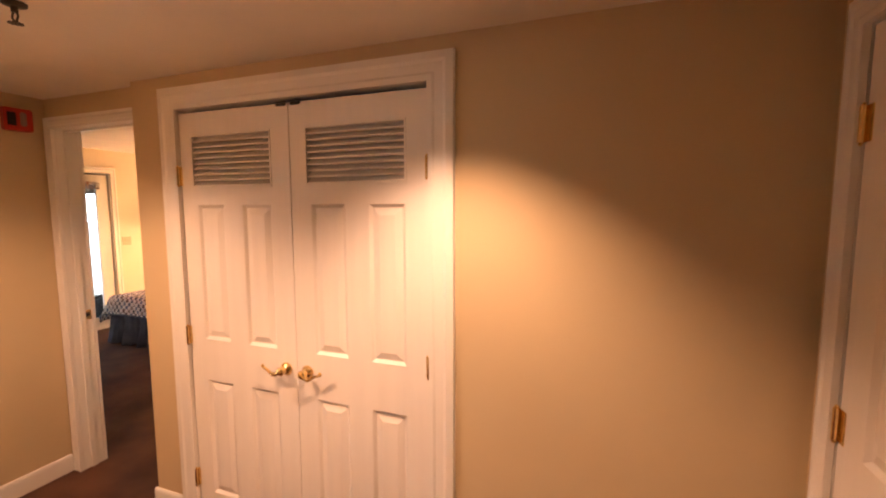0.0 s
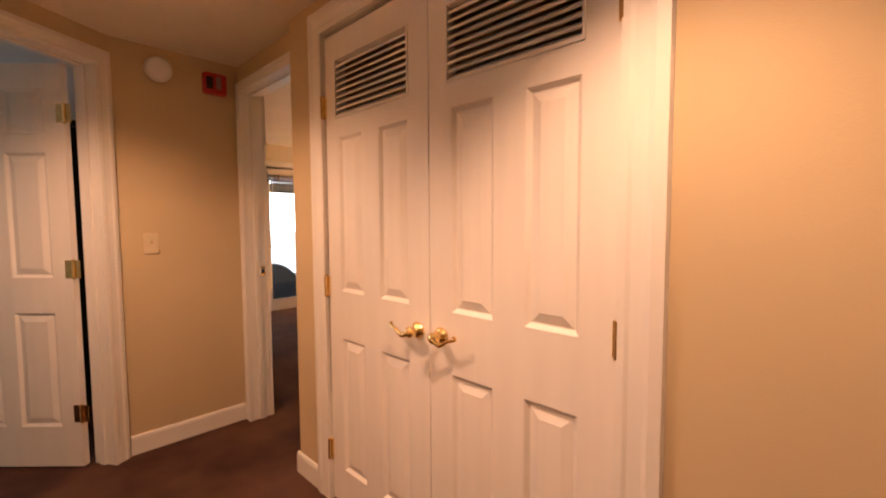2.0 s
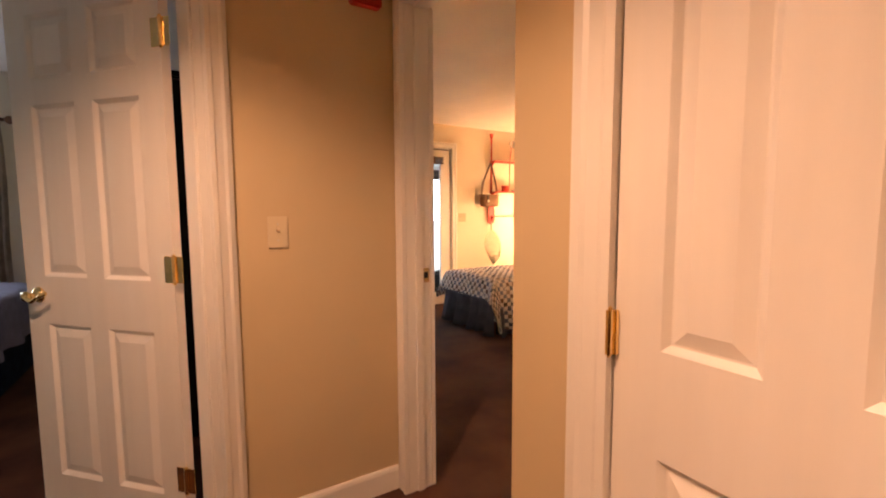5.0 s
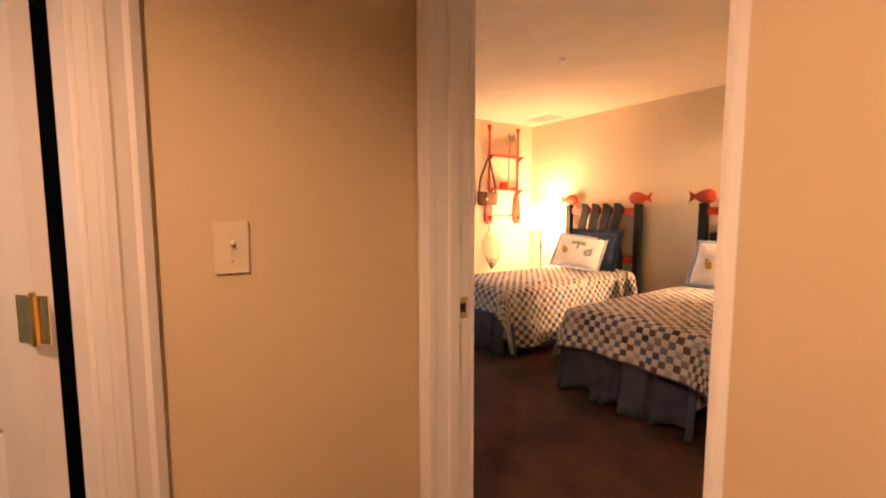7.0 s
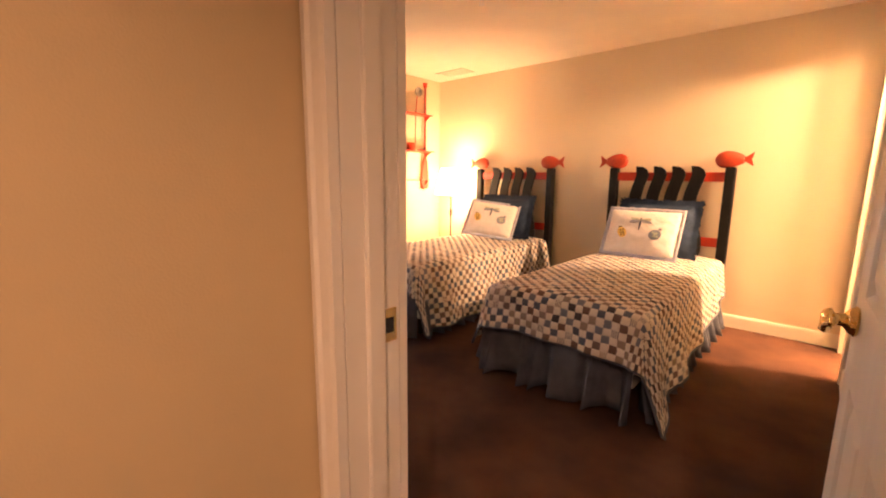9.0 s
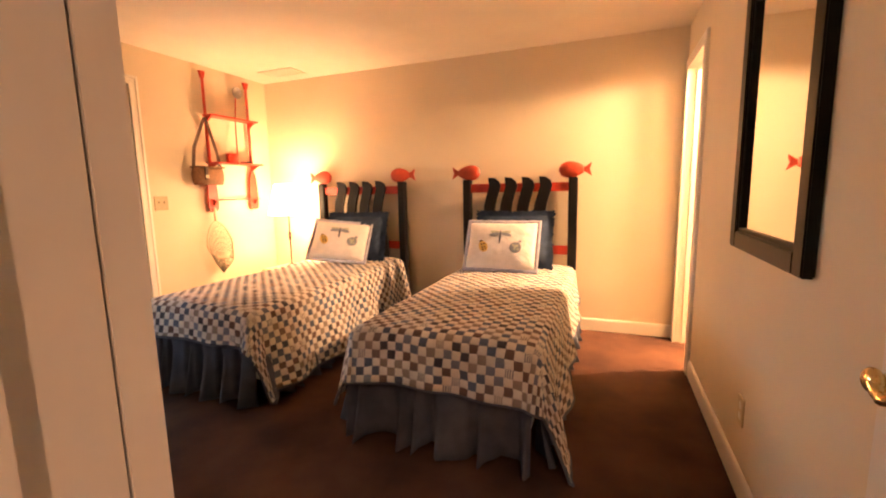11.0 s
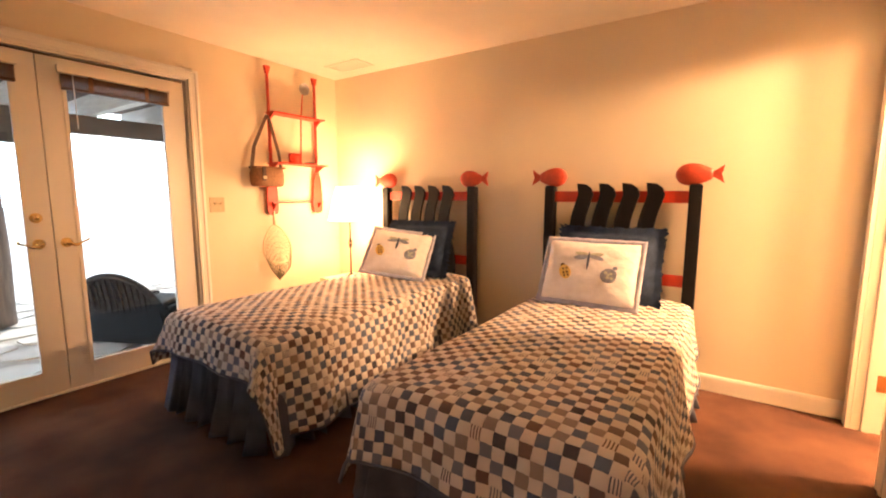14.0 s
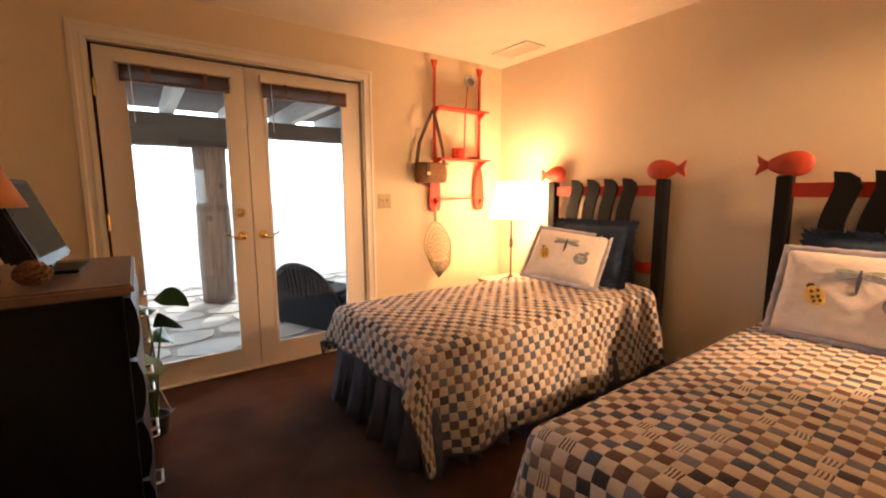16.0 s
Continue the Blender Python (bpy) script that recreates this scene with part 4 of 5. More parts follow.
def pillows(x, y, turn, lean, seed, w=0.59):
    """A ruffled denim pillow against the headboard and a white sham, with three sewn-on shapes, leaning on it."""
    back = thing("denim_pillow", pose(x + 0.055, y + 0.18, 0.805, -lean + 12, 0, turn * 0.6), "dark blue denim pillow with a ruffled edge", "pillow", "denim pillows")
    part("cover", cushion_mesh(w + 0.06, 0.49, 0.15, 0.06, 0.022, seed), M_DENIM, back, smooth=True)
    front = thing("white_pillow", pose(x, y, 0.775, -lean, 6 if turn else 0, turn), "white quilted pillow with sewn-on dragonfly and a periwinkle border", "pillow", "white pillows")
    h, t = 0.435, 0.15
    part("cover", cushion_mesh(w - 0.045, h - 0.045, t, 0.006, 0.0, seed + 4), M_LINEN, front, smooth=True)
    b = bmesh.new()
    n, k, f = 48, 36, 0.03
    outer, inner = [], []
    ring = [(-1 + 2 * i / n, -1) for i in range(n)] + [(1, -1 + 2 * i / k) for i in range(k)] + [(1 - 2 * i / n, 1) for i in range(n)] + [(-1, 1 - 2 * i / k) for i in range(k)]
    rows = []
    for s, dy in ((1.0, -0.001), (1.0, -0.006), (0.95, -0.009), (0.86, -0.007), (0.86, 0.006), (0.94, 0.008), (1.0, 0.005)):
        rows.append([b.verts.new((u * (w / 2 - (1 - s) * w / 3) + 0.003 * noise.noise(Vector((u * 9, v * 9, seed))), dy + 0.003 * math.sin(i * 0.9), v * (h / 2 - (1 - s) * w / 3) + 0.003 * noise.noise(Vector((u * 9, v * 9, seed + 5))))) for i, (u, v) in enumerate(ring)])
    for p, q in zip(rows, rows[1:] + rows[:1]):
        for i in range(len(ring)):
            j = (i + 1) % len(ring)
            b.faces.new((p[i], p[j], q[j], q[i]))
    part("border", b, M_PERI, front, "periwinkle cotton border", smooth=True)
    yy = -t / 2 - 0.002
    part("dragonfly_body", disc(0.0, 0.045, 0.007, 0.055, yy), M_NAVY, front, "navy dragonfly body")
    for q in (-1, 1):
        part("dragonfly_wing", disc(q * 0.045, 0.066, 0.043, 0.013, yy, tilt=-q * 0.18), M_GREYBLUE, front, "grey-blue wing")
        part("dragonfly_wing", disc(q * 0.042, 0.086, 0.040, 0.011, yy + 0.001, tilt=q * 0.12), M_SAGE, front, "sage wing")
    lb = part("ladybird", disc(-0.125, -0.035, 0.034, 0.045, yy + 0.003, tilt=0.5), M_YELLOW, front, "yellow ladybird")
    for sx, sz in ((-0.138, -0.02), (-0.118, -0.012), (-0.130, -0.045), (-0.112, -0.038), (-0.122, -0.062), (-0.103, -0.056)):
        part("spot", disc(sx, sz, 0.0065, 0.0065, yy - 0.002, 10), M_LEATHER, lb)
    part("ladybird_head", disc(-0.148, 0.008, 0.014, 0.010, yy + 0.006, 12, 0.5), M_LEATHER, front)
    tu = part("turtle", disc(0.125, -0.035, 0.046, 0.042, yy + 0.003, tilt=0.3), M_GREYBLUE, front, "grey turtle shell")
    for sx, sz in ((0.11, -0.02), (0.14, -0.025), (0.122, -0.05), (0.145, -0.052), (0.125, -0.034)):
        part("shell_patch", disc(sx, sz, 0.010, 0.009, yy - 0.002, 6), M_SAGE, tu)
    part("turtle_head", disc(0.155, 0.014, 0.013, 0.010, yy + 0.006, 12), M_GREYBLUE, front)


bed(-3.455, 3.22, "twin bed with a black and red headboard, beside the bath doorway")
bed(-5.02, 3.27, "twin bed with a black and red headboard, beside the lamp corner")
for cx in (-3.455, -5.02):
    fish(cx - 0.455, 1.305, 1)
    fish(cx + 0.455, 1.305, -1)
bedspread(-3.43, 3.22, (0.37, 0.54, 0.25, 0.55), "patchwork bedspread of small cream, blue and brown squares", 1.0)
bedspread(-5.02, 3.27, (0.29, 0.48, 0.21, 0.0), "patchwork bedspread of cream, blue and brown squares, corner touching carpet", 2.3)
pillows(-3.50, 4.80, 0, 28, 1)
pillows(-5.00, 4.80, 20, 38, 7, 0.54)


# ---- lamp corner ----
root = thing("nightstand", pose(-5.76, 5.03, 0), "small pale wooden nightstand in the corner", "nightstand")
part("top", boxed(-0.2, 0.2, -0.22, 0.2, 0.44, 0.465, 0.004), M_HOOP, root)
for sx in (-0.17, 0.17):
    for sy in (-0.19, 0.17):
        part("leg", boxed(sx - 0.02, sx + 0.02, sy - 0.02, sy + 0.02, 0, 0.439), M_HOOP, root)
part("drawer", boxed(-0.149, 0.149, -0.205, 0.15, 0.30, 0.435, 0.003), M_HOOP, root)
root = thing("table_lamp", pose(-5.74, 5.0, 0.466), "lit table lamp with a twisted iron stem and a pale shade", "table lamp")
part("base", lathe(bmesh.new(), ((0.075, 0), (0.075, 0.008), (0.05, 0.018), (0.02, 0.03), (0.01, 0.05)), 24), M_IRON, root, smooth=True)
part("stem", tube(bmesh.new(), [(0, 0, 0.04), (0, 0, 0.68)], 0.0075, 10), M_IRON, root)
for k in range(4):
    pts = [(0.017 * math.sin(math.pi * i / 14) * math.cos(k * math.pi / 2 + i * 0.32), 0.017 * math.sin(math.pi * i / 14) * math.sin(k * math.pi / 2 + i * 0.32), 0.27 + i * 0.0075) for i in range(15)]
    part("twist", tube(bmesh.new(), pts, 0.0045, 6), M_IRON, root)
b = bmesh.new()
rings = [[b.verts.new((r * math.cos(2 * math.pi * k / 36), r * math.sin(2 * math.pi * k / 36), z)) for k in range(36)] for r, z in ((0.19, 0.54), (0.115, 0.84))]
for k in range(36):
    b.faces.new((rings[0][k], rings[0][(k + 1) % 36], rings[1][(k + 1) % 36], rings[1][k]))
shade = part("shade", b, M_SHADE, root, "pale glowing cone shade", smooth=True)

# ---- oar shelf, creel and net on the west wall ----
WX = WEST + 0.012
root = thing("oar_shelf", pose(WX, 0, 0, 0, 0, 90), "red wall shelf made of two oars and three thin shelves", "wall shelf")
for y0 in (4.49, 4.985):
    b = tube(bmesh.new(), [(y0, -0.03, 1.42), (y0, -0.03, 2.27)], [0.015, 0.0125], 12)
    part("oar_shaft", b, M_RED, root, smooth=True)
    part("oar_grip", slab(bmesh.new(), ((y0 - 0.013, 2.255), (y0 + 0.013, 2.255), (y0 + 0.024, 2.30), (y0 + 0.026, 2.315), (y0 - 0.026, 2.315), (y0 - 0.024, 2.30)), -0.043, -0.017), M_RED, root)
    part("oar_blade", slab(bmesh.new(), ((y0 - 0.014, 1.47), (y0 + 0.014, 1.47), (y0 + 0.04, 1.38), (y0 + 0.052, 1.25), (y0 + 0.055, 1.12), (y0 + 0.046, 1.075), (y0 + 0.02, 1.06), (y0 - 0.02, 1.06), (y0 - 0.046, 1.075), (y0 - 0.055, 1.12), (y0 - 0.052, 1.25), (y0 - 0.04, 1.38)), -0.038, -0.022), M_RED, root)
for z, d in ((1.925, 0.12), (1.50, 0.15), (1.16, 0.07)):
    part("shelf", boxed(4.475, 5.03, -d, 0.0, z, z + 0.014, 0.003), M_RED, root)
    for y0 in (4.49, 4.985):
        part("bracket", slab(bmesh.new(), ((0, 0), (0, -0.05), (d * 0.6, 0)), -0.008, 0.008, pose(y0, -0.044, z - 0.001, 0, 0, -90)), M_RED, root)
root = thing("tin_dipper", pose(WX, 4.76, 1.515), "long red-handled dipper with a grey tin bowl, standing on the shelf", "dipper")
part("handle", tube(bmesh.new(), [(0.09, 0.0, 0.0), (0.035, 0.06, 0.42), (0.03, 0.09, 0.63)], 0.006, 8), M_RED, root)
part("bowl", lathe(bmesh.new(), ((0.001, -0.036), (0.035, -0.03), (0.053, -0.012), (0.055, 0), (0.052, 0), (0.05, -0.01), (0.033, -0.027), (0.001, -0.033)), 24, pose(0.05, 0.10, 0.68, 0, 90, 0)), M_TIN, root, smooth=True)
root = thing("red_tin_mug", pose(WX + 0.08, 4.70, 1.515), "small red enamel mug on the shelf", "mug")
part("cup", lathe(bmesh.new(), ((0.05, 0), (0.052, 0.005), (0.052, 0.085), (0.049, 0.085), (0.048, 0.006), (0.001, 0.006)), 24), M_RED, root, smooth=True)
part("handle", tube(bmesh.new(), [(0.03, -0.04, 0.07), (0.05, -0.075, 0.065), (0.05, -0.08, 0.03), (0.03, -0.042, 0.018)], 0.005, 8), M_RED, root)
root = thing("black_dish", pose(WX + 0.08, 4.88, 1.515), "small dark flat dish on the shelf", "dish")
part("dish_body", lathe(bmesh.new(), ((0.03, 0), (0.06, 0.012), (0.062, 0.016), (0.058, 0.015), (0.03, 0.005), (0.001, 0.005)), 24), M_IRON, root, smooth=True)
root = thing("fishing_creel", pose(WX + 0.10, 4.40, 1.38), "brown woven fishing creel hanging by a dark leather strap", "creel")
b = bmesh.new()
rings = []
for z, k in ((-0.075, 0.82), (-0.07, 0.92), (-0.03, 1.0), (0.03, 1.0), (0.06, 0.95), (0.072, 0.9)):
    rings.append([b.verts.new((0.07 * k * math.sin(2 * math.pi * i / 28) * (1 if math.sin(2 * math.pi * i / 28) > 0 else 0.75), 0.155 * k * math.copysign(abs(math.cos(2 * math.pi * i / 28)) ** 0.6, math.cos(2 * math.pi * i / 28)), z)) for i in range(28)])
for a, c in zip(rings, rings[1:]):
    for i in range(28):
        b.faces.new((a[i], a[(i + 1) % 28], c[(i + 1) % 28], c[i]))
b.faces.new(rings[0][::-1]), b.faces.new(rings[-1])
part("basket", b, M_CREEL, root, smooth=True)
part("lid", boxed(-0.055, 0.072, -0.14, 0.14, 0.073, 0.088, 0.006), M_CREEL, root)
part("latch_strap", boxed(0.064, 0.075, -0.085, -0.055, -0.03, 0.085, 0.002), M_LEATHER, root)
part("buckle", boxed(0.0755, 0.079, -0.087, -0.053, -0.015, 0.01, 0.002), M_HOOP, root, "pale buckle")
for pts in ([(0.0, -0.14, 0.06), (-0.03, -0.09, 0.25), (-0.055, 0.06, 0.53)], [(0.0, 0.14, 0.06), (-0.03, 0.14, 0.22), (-0.055, 0.07, 0.53)]):
    b = bmesh.new()
    for p, q in zip(pts, pts[1:]):
        w = Vector((0, 0.016, 0.0))
        vs = [Vector(p) - w, Vector(p) + w, Vector(q) + w, Vector(q) - w]
        lo_ = [b.verts.new(v) for v in vs]
        hi_ = [b.verts.new(v + Vector((0.004, 0, 0))) for v in vs]
        b.faces.new(lo_), b.faces.new(hi_[::-1])
        for i in range(4):
            b.faces.new((lo_[i], lo_[(i + 1) % 4], hi_[(i + 1) % 4], hi_[i]))
    part("strap", b, M_LEATHER, root)
root = thing("landing_net", pose(WX + 0.03, 4.49, 1.06), "wooden landing net with an olive mesh bag, hung under the shelf", "landing net")
part("handle", tube(bmesh.new(), [(0.01, 0, 0.03), (0.01, 0, -0.03), (0.01, 0, -0.09)], [0.010, 0.014, 0.012], 10), M_HOOP, root, smooth=True)
hoop = []
for i in range(33):
    a = 2 * math.pi * i / 32
    hoop.append((0.012 + 0.05 * (1 - math.cos(a)) / 2, 0.185 * math.sin(a) * (0.5 + 0.45 * (1 - math.cos(a)) / 2), -0.09 - 0.17 * (1 - math.cos(a))))
part("hoop", tube(bmesh.new(), hoop[:-1], 0.007, 8, True), M_HOOP, root, smooth=True)
b = bmesh.new()
for i in range(0, 32, 1):
    p = Vector(hoop[i])
    tip = Vector((0.05, 0.0, -0.58))
    tube(b, [p, p.lerp(tip, 0.5) + Vector((0.03, (p.y) * 0.25, 0.0)), tip], 0.0016, 4)
for f in (0.1, 0.2, 0.3, 0.4, 0.5, 0.6, 0.7, 0.8, 0.9):
    rg = []
    for i in range(32):
        p = Vector(hoop[i])
        mid = p.lerp(Vector((0.05, 0, -0.58)), f) + Vector((0.03, p.y * 0.25, 0)) * (1 - abs(2 * f - 1))
        rg.append(mid)
    tube(b, rg, 0.0016, 4, True)
part("mesh_bag", b, M_NET, root)
part("cross_bar", tube(bmesh.new(), [(0.06, -0.10, -0.40), (0.072, 0.0, -0.42), (0.06, 0.10, -0.40)], 0.006, 8), M_HOOP, root)

# ---- ceiling vent ----
root = thing("ceiling_vent", pose(-5.72, 5.02, BED_H), "cream slatted air vent in the ceiling", "air vent")
for q in ((-0.2, 0.2, -0.11, -0.085), (-0.2, 0.2, 0.085, 0.11), (-0.2, -0.175, -0.085, 0.085), (0.175, 0.2, -0.085, 0.085)):
    part("vent_frame", boxed(*q, -0.008, -0.0005), M_CEIL, root)
part("backing", boxed(-0.175, 0.175, -0.085, 0.085, -0.0025, -0.0008), M_CEIL, root)
for i in range(8):
    part("vent_slat", boxed(-0.175, 0.175, -0.009, 0.009, -0.001, 0.001, m=pose(0, -0.075 + i * 0.0215, -0.005, 8)), M_CEIL, root)

# ---- mirror and outlet on the east wall ----
root = thing("wall_mirror", pose(EAST, 3.305, 0.965, 0, 0, -90), "rectangular wall mirror in a wide black frame", "mirror")
MW, MH, FW = 0.365, 1.02, 0.068
for q in ((-MW, -MW + FW, 0, MH), (MW - FW, MW, 0, MH), (-MW + FW, MW - FW, 0, FW), (-MW + FW, MW - FW, MH - FW, MH)):
    part("frame_bar", boxed(q[0], q[1], -0.034, 0, q[2], q[3], 0.005), M_FRAME, root)
for q in ((-MW + FW, -MW + FW + 0.014, FW, MH - FW), (MW - FW - 0.014, MW - FW, FW, MH - FW), (-MW + FW + 0.014, MW - FW - 0.014, FW, FW + 0.014), (-MW + FW + 0.014, MW - FW - 0.014, MH - FW - 0.014, MH - FW)):
    part("inner_bead", boxed(q[0], q[1], -0.024, 0, q[2], q[3], 0.003), M_FRAME, root)
part("mirror_glass", boxed(-MW + FW + 0.014, MW - FW - 0.014, -0.012, -0.006, FW + 0.014, MH - FW - 0.014), M_MIRROR, root, "silvered mirror glass")
root = thing("wall_outlet", pose(EAST, 3.45, 0.33, 0, 0, -90), "ivory power outlet plate low on the wall", "outlet")
part("plate", boxed(-0.035, 0.035, -0.007, 0.0, -0.058, 0.058, 0.002), M_IVORY, root)
for z in (-0.022, 0.022):
    part("socket", lathe(bmesh.new(), ((0.016, 0), (0.016, 0.0015), (0.001, 0.002)), 16, pose(0, -0.006, z, 90)), M_PLASTIC, root)

# ---- dresser and what stands on it ----
DX0, DX1, DY0, DY1, DH = -5.45, -4.72, 1.80, 2.33, 0.95
root = thing("dresser", pose(DX0, DY0, 0), "tall dark espresso dresser with bulging drawer fronts and silver pulls", "dresser")
W, D = DX1 - DX0, DY1 - DY0
part("carcass", boxed(0, W, 0, D, 0.06, DH - 0.035, 0.004), M_DRESSER, root)
part("plinth", boxed(0.02, W - 0.02, 0.02, D - 0.02, 0, 0.059), M_DRESSER, root)
part("dresser_top", boxed(-0.02, W + 0.015, -0.005, D + 0.03, DH - 0.034, DH, 0.008), M_DRESSTOP, root, "worn brown top")
for i in range(4):
    z0 = 0.085 + i * 0.207
    prof = [(0, 0), (0.018, 0.004), (0.03, 0.05), (0.034, 0.1), (0.03, 0.15), (0.018, 0.193), (0, 0.197)]
    dr = part("drawer_front", prism(bmesh.new(), [(o, u) for o, u in prof], ((0.015, D + 0.0005, z0), (W - 0.015, D + 0.0005, z0))), M_DRESSER, root)
    for f in (0.25, 0.75):
        part("pull", tube(bmesh.new(), [(W * f - 0.045, D + 0.03, z0 + 0.1), (W * f - 0.04, D + 0.055, z0 + 0.1), (W * f + 0.04, D + 0.055, z0 + 0.1), (W * f + 0.045, D + 0.03, z0 + 0.1)], 0.005, 8), M_SILVER, dr, "silver drawer pull")

root = thing("television", pose(-5.16, 2.135, DH + 0.001, 0, 0, 176), "small flat television with a black frame on the dresser", "television")
part("stand", boxed(-0.12, 0.12, -0.08, 0.08, 0, 0.012, 0.004), M_FRAME, root)
part("neck", boxed(-0.03, 0.03, 0.01, 0.035, 0.0125, 0.08, 0.004), M_FRAME, root)
tv = part("housing", boxed(-0.215, 0.215, -0.02, 0.035, 0.03, 0.345, 0.008), M_FRAME, root, m=pose(0, 0, 0, -20))
part("screen", boxed(-0.192, 0.192, -0.0225, -0.0205, 0.066, 0.322), M_SCREEN_REFLECTION, tv)
part("back_cover", boxed(-0.17, 0.17, 0.0355, 0.07, 0.07, 0.29, 0.01), M_FRAME, tv)
root = thing("small_lamp", pose(-4.93, 1.97, DH + 0.001), "small dresser lamp with an amber shade and a dark carved base", "table lamp")
part("base", lathe(bmesh.new(), ((0.06, 0), (0.062, 0.012), (0.035, 0.03), (0.025, 0.06), (0.03, 0.1), (0.022, 0.15), (0.028, 0.2), (0.012, 0.25), (0.01, 0.3)), 20), M_LEATHER, root, smooth=True)
b = bmesh.new()
prof = ((0.145, 0.235), (0.13, 0.27), (0.10, 0.34), (0.075, 0.42), (0.06, 0.46))
rg = [[b.verts.new((r * math.cos(2 * math.pi * k / 30), r * math.sin(2 * math.pi * k / 30), z)) for k in range(30)] for r, z in prof]
for a, c in zip(rg, rg[1:]):
    for k in range(30):
        b.faces.new((a[k], a[(k + 1) % 30], c[(k + 1) % 30], c[k]))
sh = part("shade", b, M_AMBER, root, "flared amber shade", smooth=True)
sh.modifiers.new("thick", "SOLIDIFY").thickness = 0.003
root = thing("pine_cone", pose(-4.83, 2.12, DH + 0.001), "small brown pine cone on the dresser", "pine cone")
b = bmesh.new()
for i in range(70):
    f = i / 70
    a = i * 2.4
    r = 0.032 * math.sin(math.pi * (0.12 + 0.85 * f)) + 0.004
    m = pose(r * math.cos(a), r * math.sin(a), 0.008 + 0.06 * f, 0, 0, math.degrees(a)) @ pose(0, 0, 0, 0, -25 - 40 * f, 0)
    slab(b, ((-0.008, -0.002), (0.010, -0.006), (0.014, 0), (0.010, 0.003), (-0.008, 0.002)), -0.008, 0.008, m)
part("cone_body", b, M_CREEL, root)

# plant beside the dresser, in front of the french doors
root = thing("potted_plant", pose(-5.62, 2.375, 0), "green leafy plant on a tall slim dark stand", "plant")
part("pot", lathe(bmesh.new(), ((0.05, 0), (0.055, 0.01), (0.065, 0.10), (0.07, 0.105), (0.062, 0.107), (0.05, 0.095), (0.001, 0.09)), 20), M_IRON, root, smooth=True)
for k in range(5):
    a = k * 1.26
    part("stem", tube(bmesh.new(), [(0.01 * math.cos(a), 0.01 * math.sin(a), 0.09), (0.04 * math.cos(a), 0.04 * math.sin(a), 0.4), (0.07 * math.cos(a + 0.5), 0.07 * math.sin(a + 0.5), 0.56 + 0.045 * k)], 0.005, 6), M_LEAF, root)
for k in range(8):
    a = k * 2.4
    z = 0.44 + 0.044 * k
    m = pose(0.045 * math.cos(a), 0.045 * math.sin(a), z, 0, 0, math.degrees(a)) @ pose(0, 0, 0, 0, 25 - 12 * (k % 5), 0) @ pose(0, 0, 0, (-48, 35, 55)[k % 3])
    b = bmesh.new()
    n = 8
    rows = []
    for i in range(n + 1):
        f = i / n
        w = 0.042 * math.sin(math.pi * min(1, f * 0.96 + 0.03)) ** 0.8
        zz = 0.03 * math.sin(math.pi * f) - 0.04 * f * f
        rows.append([b.verts.new(m @ Vector((0.155 * f, 1.7 * w * q, zz - 0.008 * (1 - abs(q)) + 0.006 * math.sin(f * 9 + q)))) for q in (-1, -0.5, 0, 0.5, 1)])
    for p, q in zip(rows, rows[1:]):
        for j in range(4):
            b.faces.new((p[j], q[j], q[j + 1], p[j + 1]))
    part("leaf", b, M_LEAF, root, smooth=True)
root = thing("phone_charger", pose(0, 0, 0), "thin white charger cord lying on the carpet", "cord")
part("cord", tube(bmesh.new(), [(-5.70, 2.37, 0.42), (-5.77, 2.40, 0.2), (-5.84, 2.45, 0.02), (-5.86, 2.47, 0.008), (-5.82, 2.44, 0.008), (-5.79, 2.40, 0.01)], 0.003, 6), M_PLASTIC, root, smooth=True)
part("plug", boxed(-5.81, -5.77, 2.365, 2.40, 0.002, 0.06, 0.004), M_PLASTIC, root)


# ---- second bedroom seen through the angled door ----
root = thing("guest_bed", pose(-5.40, -1.08, 0), "bed with a periwinkle rumpled bedspread and a dark skirt", "bed")
part("base", boxed(-0.95, 0.8, -0.75, 0.75, 0.0, 0.40, 0.02), M_DENIM, root, "dark blue bed skirt")
b = bmesh.new()
n = 36
g = []
for i in range(n + 1):
    col = []
    for j in range(n + 1):
        u, v = -1 + 2 * i / n, -1 + 2 * j / n
        px, py = max(-1, min(1, u * 1.22)), max(-1, min(1, v * 1.22))
        ex, ey = max(0, abs(u) * 1.22 - 1), max(0, abs(v) * 1.22 - 1)
        e = math.hypot(ex, ey)
        z = 0.70 - e * 1.55 + 0.025 * noise.noise(Vector((u * 6, v * 6, 3)))
        o = 0.02 + 0.03 * math.sin(u * 16) * math.sin(v * 14) * min(1, e * 6)
        col.append(b.verts.new((px * (0.86 + o * (ex > 0)) - 0.07, py * (0.80 + o * (ey > 0)), z - 0.03 * (px ** 4 + py ** 4) - 0.07 * px ** 4 * py ** 4)))
    g.append(col)
for p, q in zip(g, g[1:]):
    for j in range(n):
        b.faces.new((p[j], q[j], q[j + 1], p[j + 1]))
part("coverlet", b, M_BLUEQUILT, root, "periwinkle rumpled coverlet", smooth=True)
part("mattress", boxed(-0.9, 0.76, -0.76, 0.76, 0.401, 0.62, 0.04), M_MATTRESS, root)
# Added black block, shaped as a wardrobe, keeps the door's hinge gap dark.
root = thing("wardrobe", pose(-4.50, 0.45, 0), "black wardrobe-shaped block added to darken the open door's hinge gap", "wardrobe")
part("carcass", boxed(0.02, 0.55, 0, 1.08, 0.05, 1.90, 0.006), M_DRESSER, root)
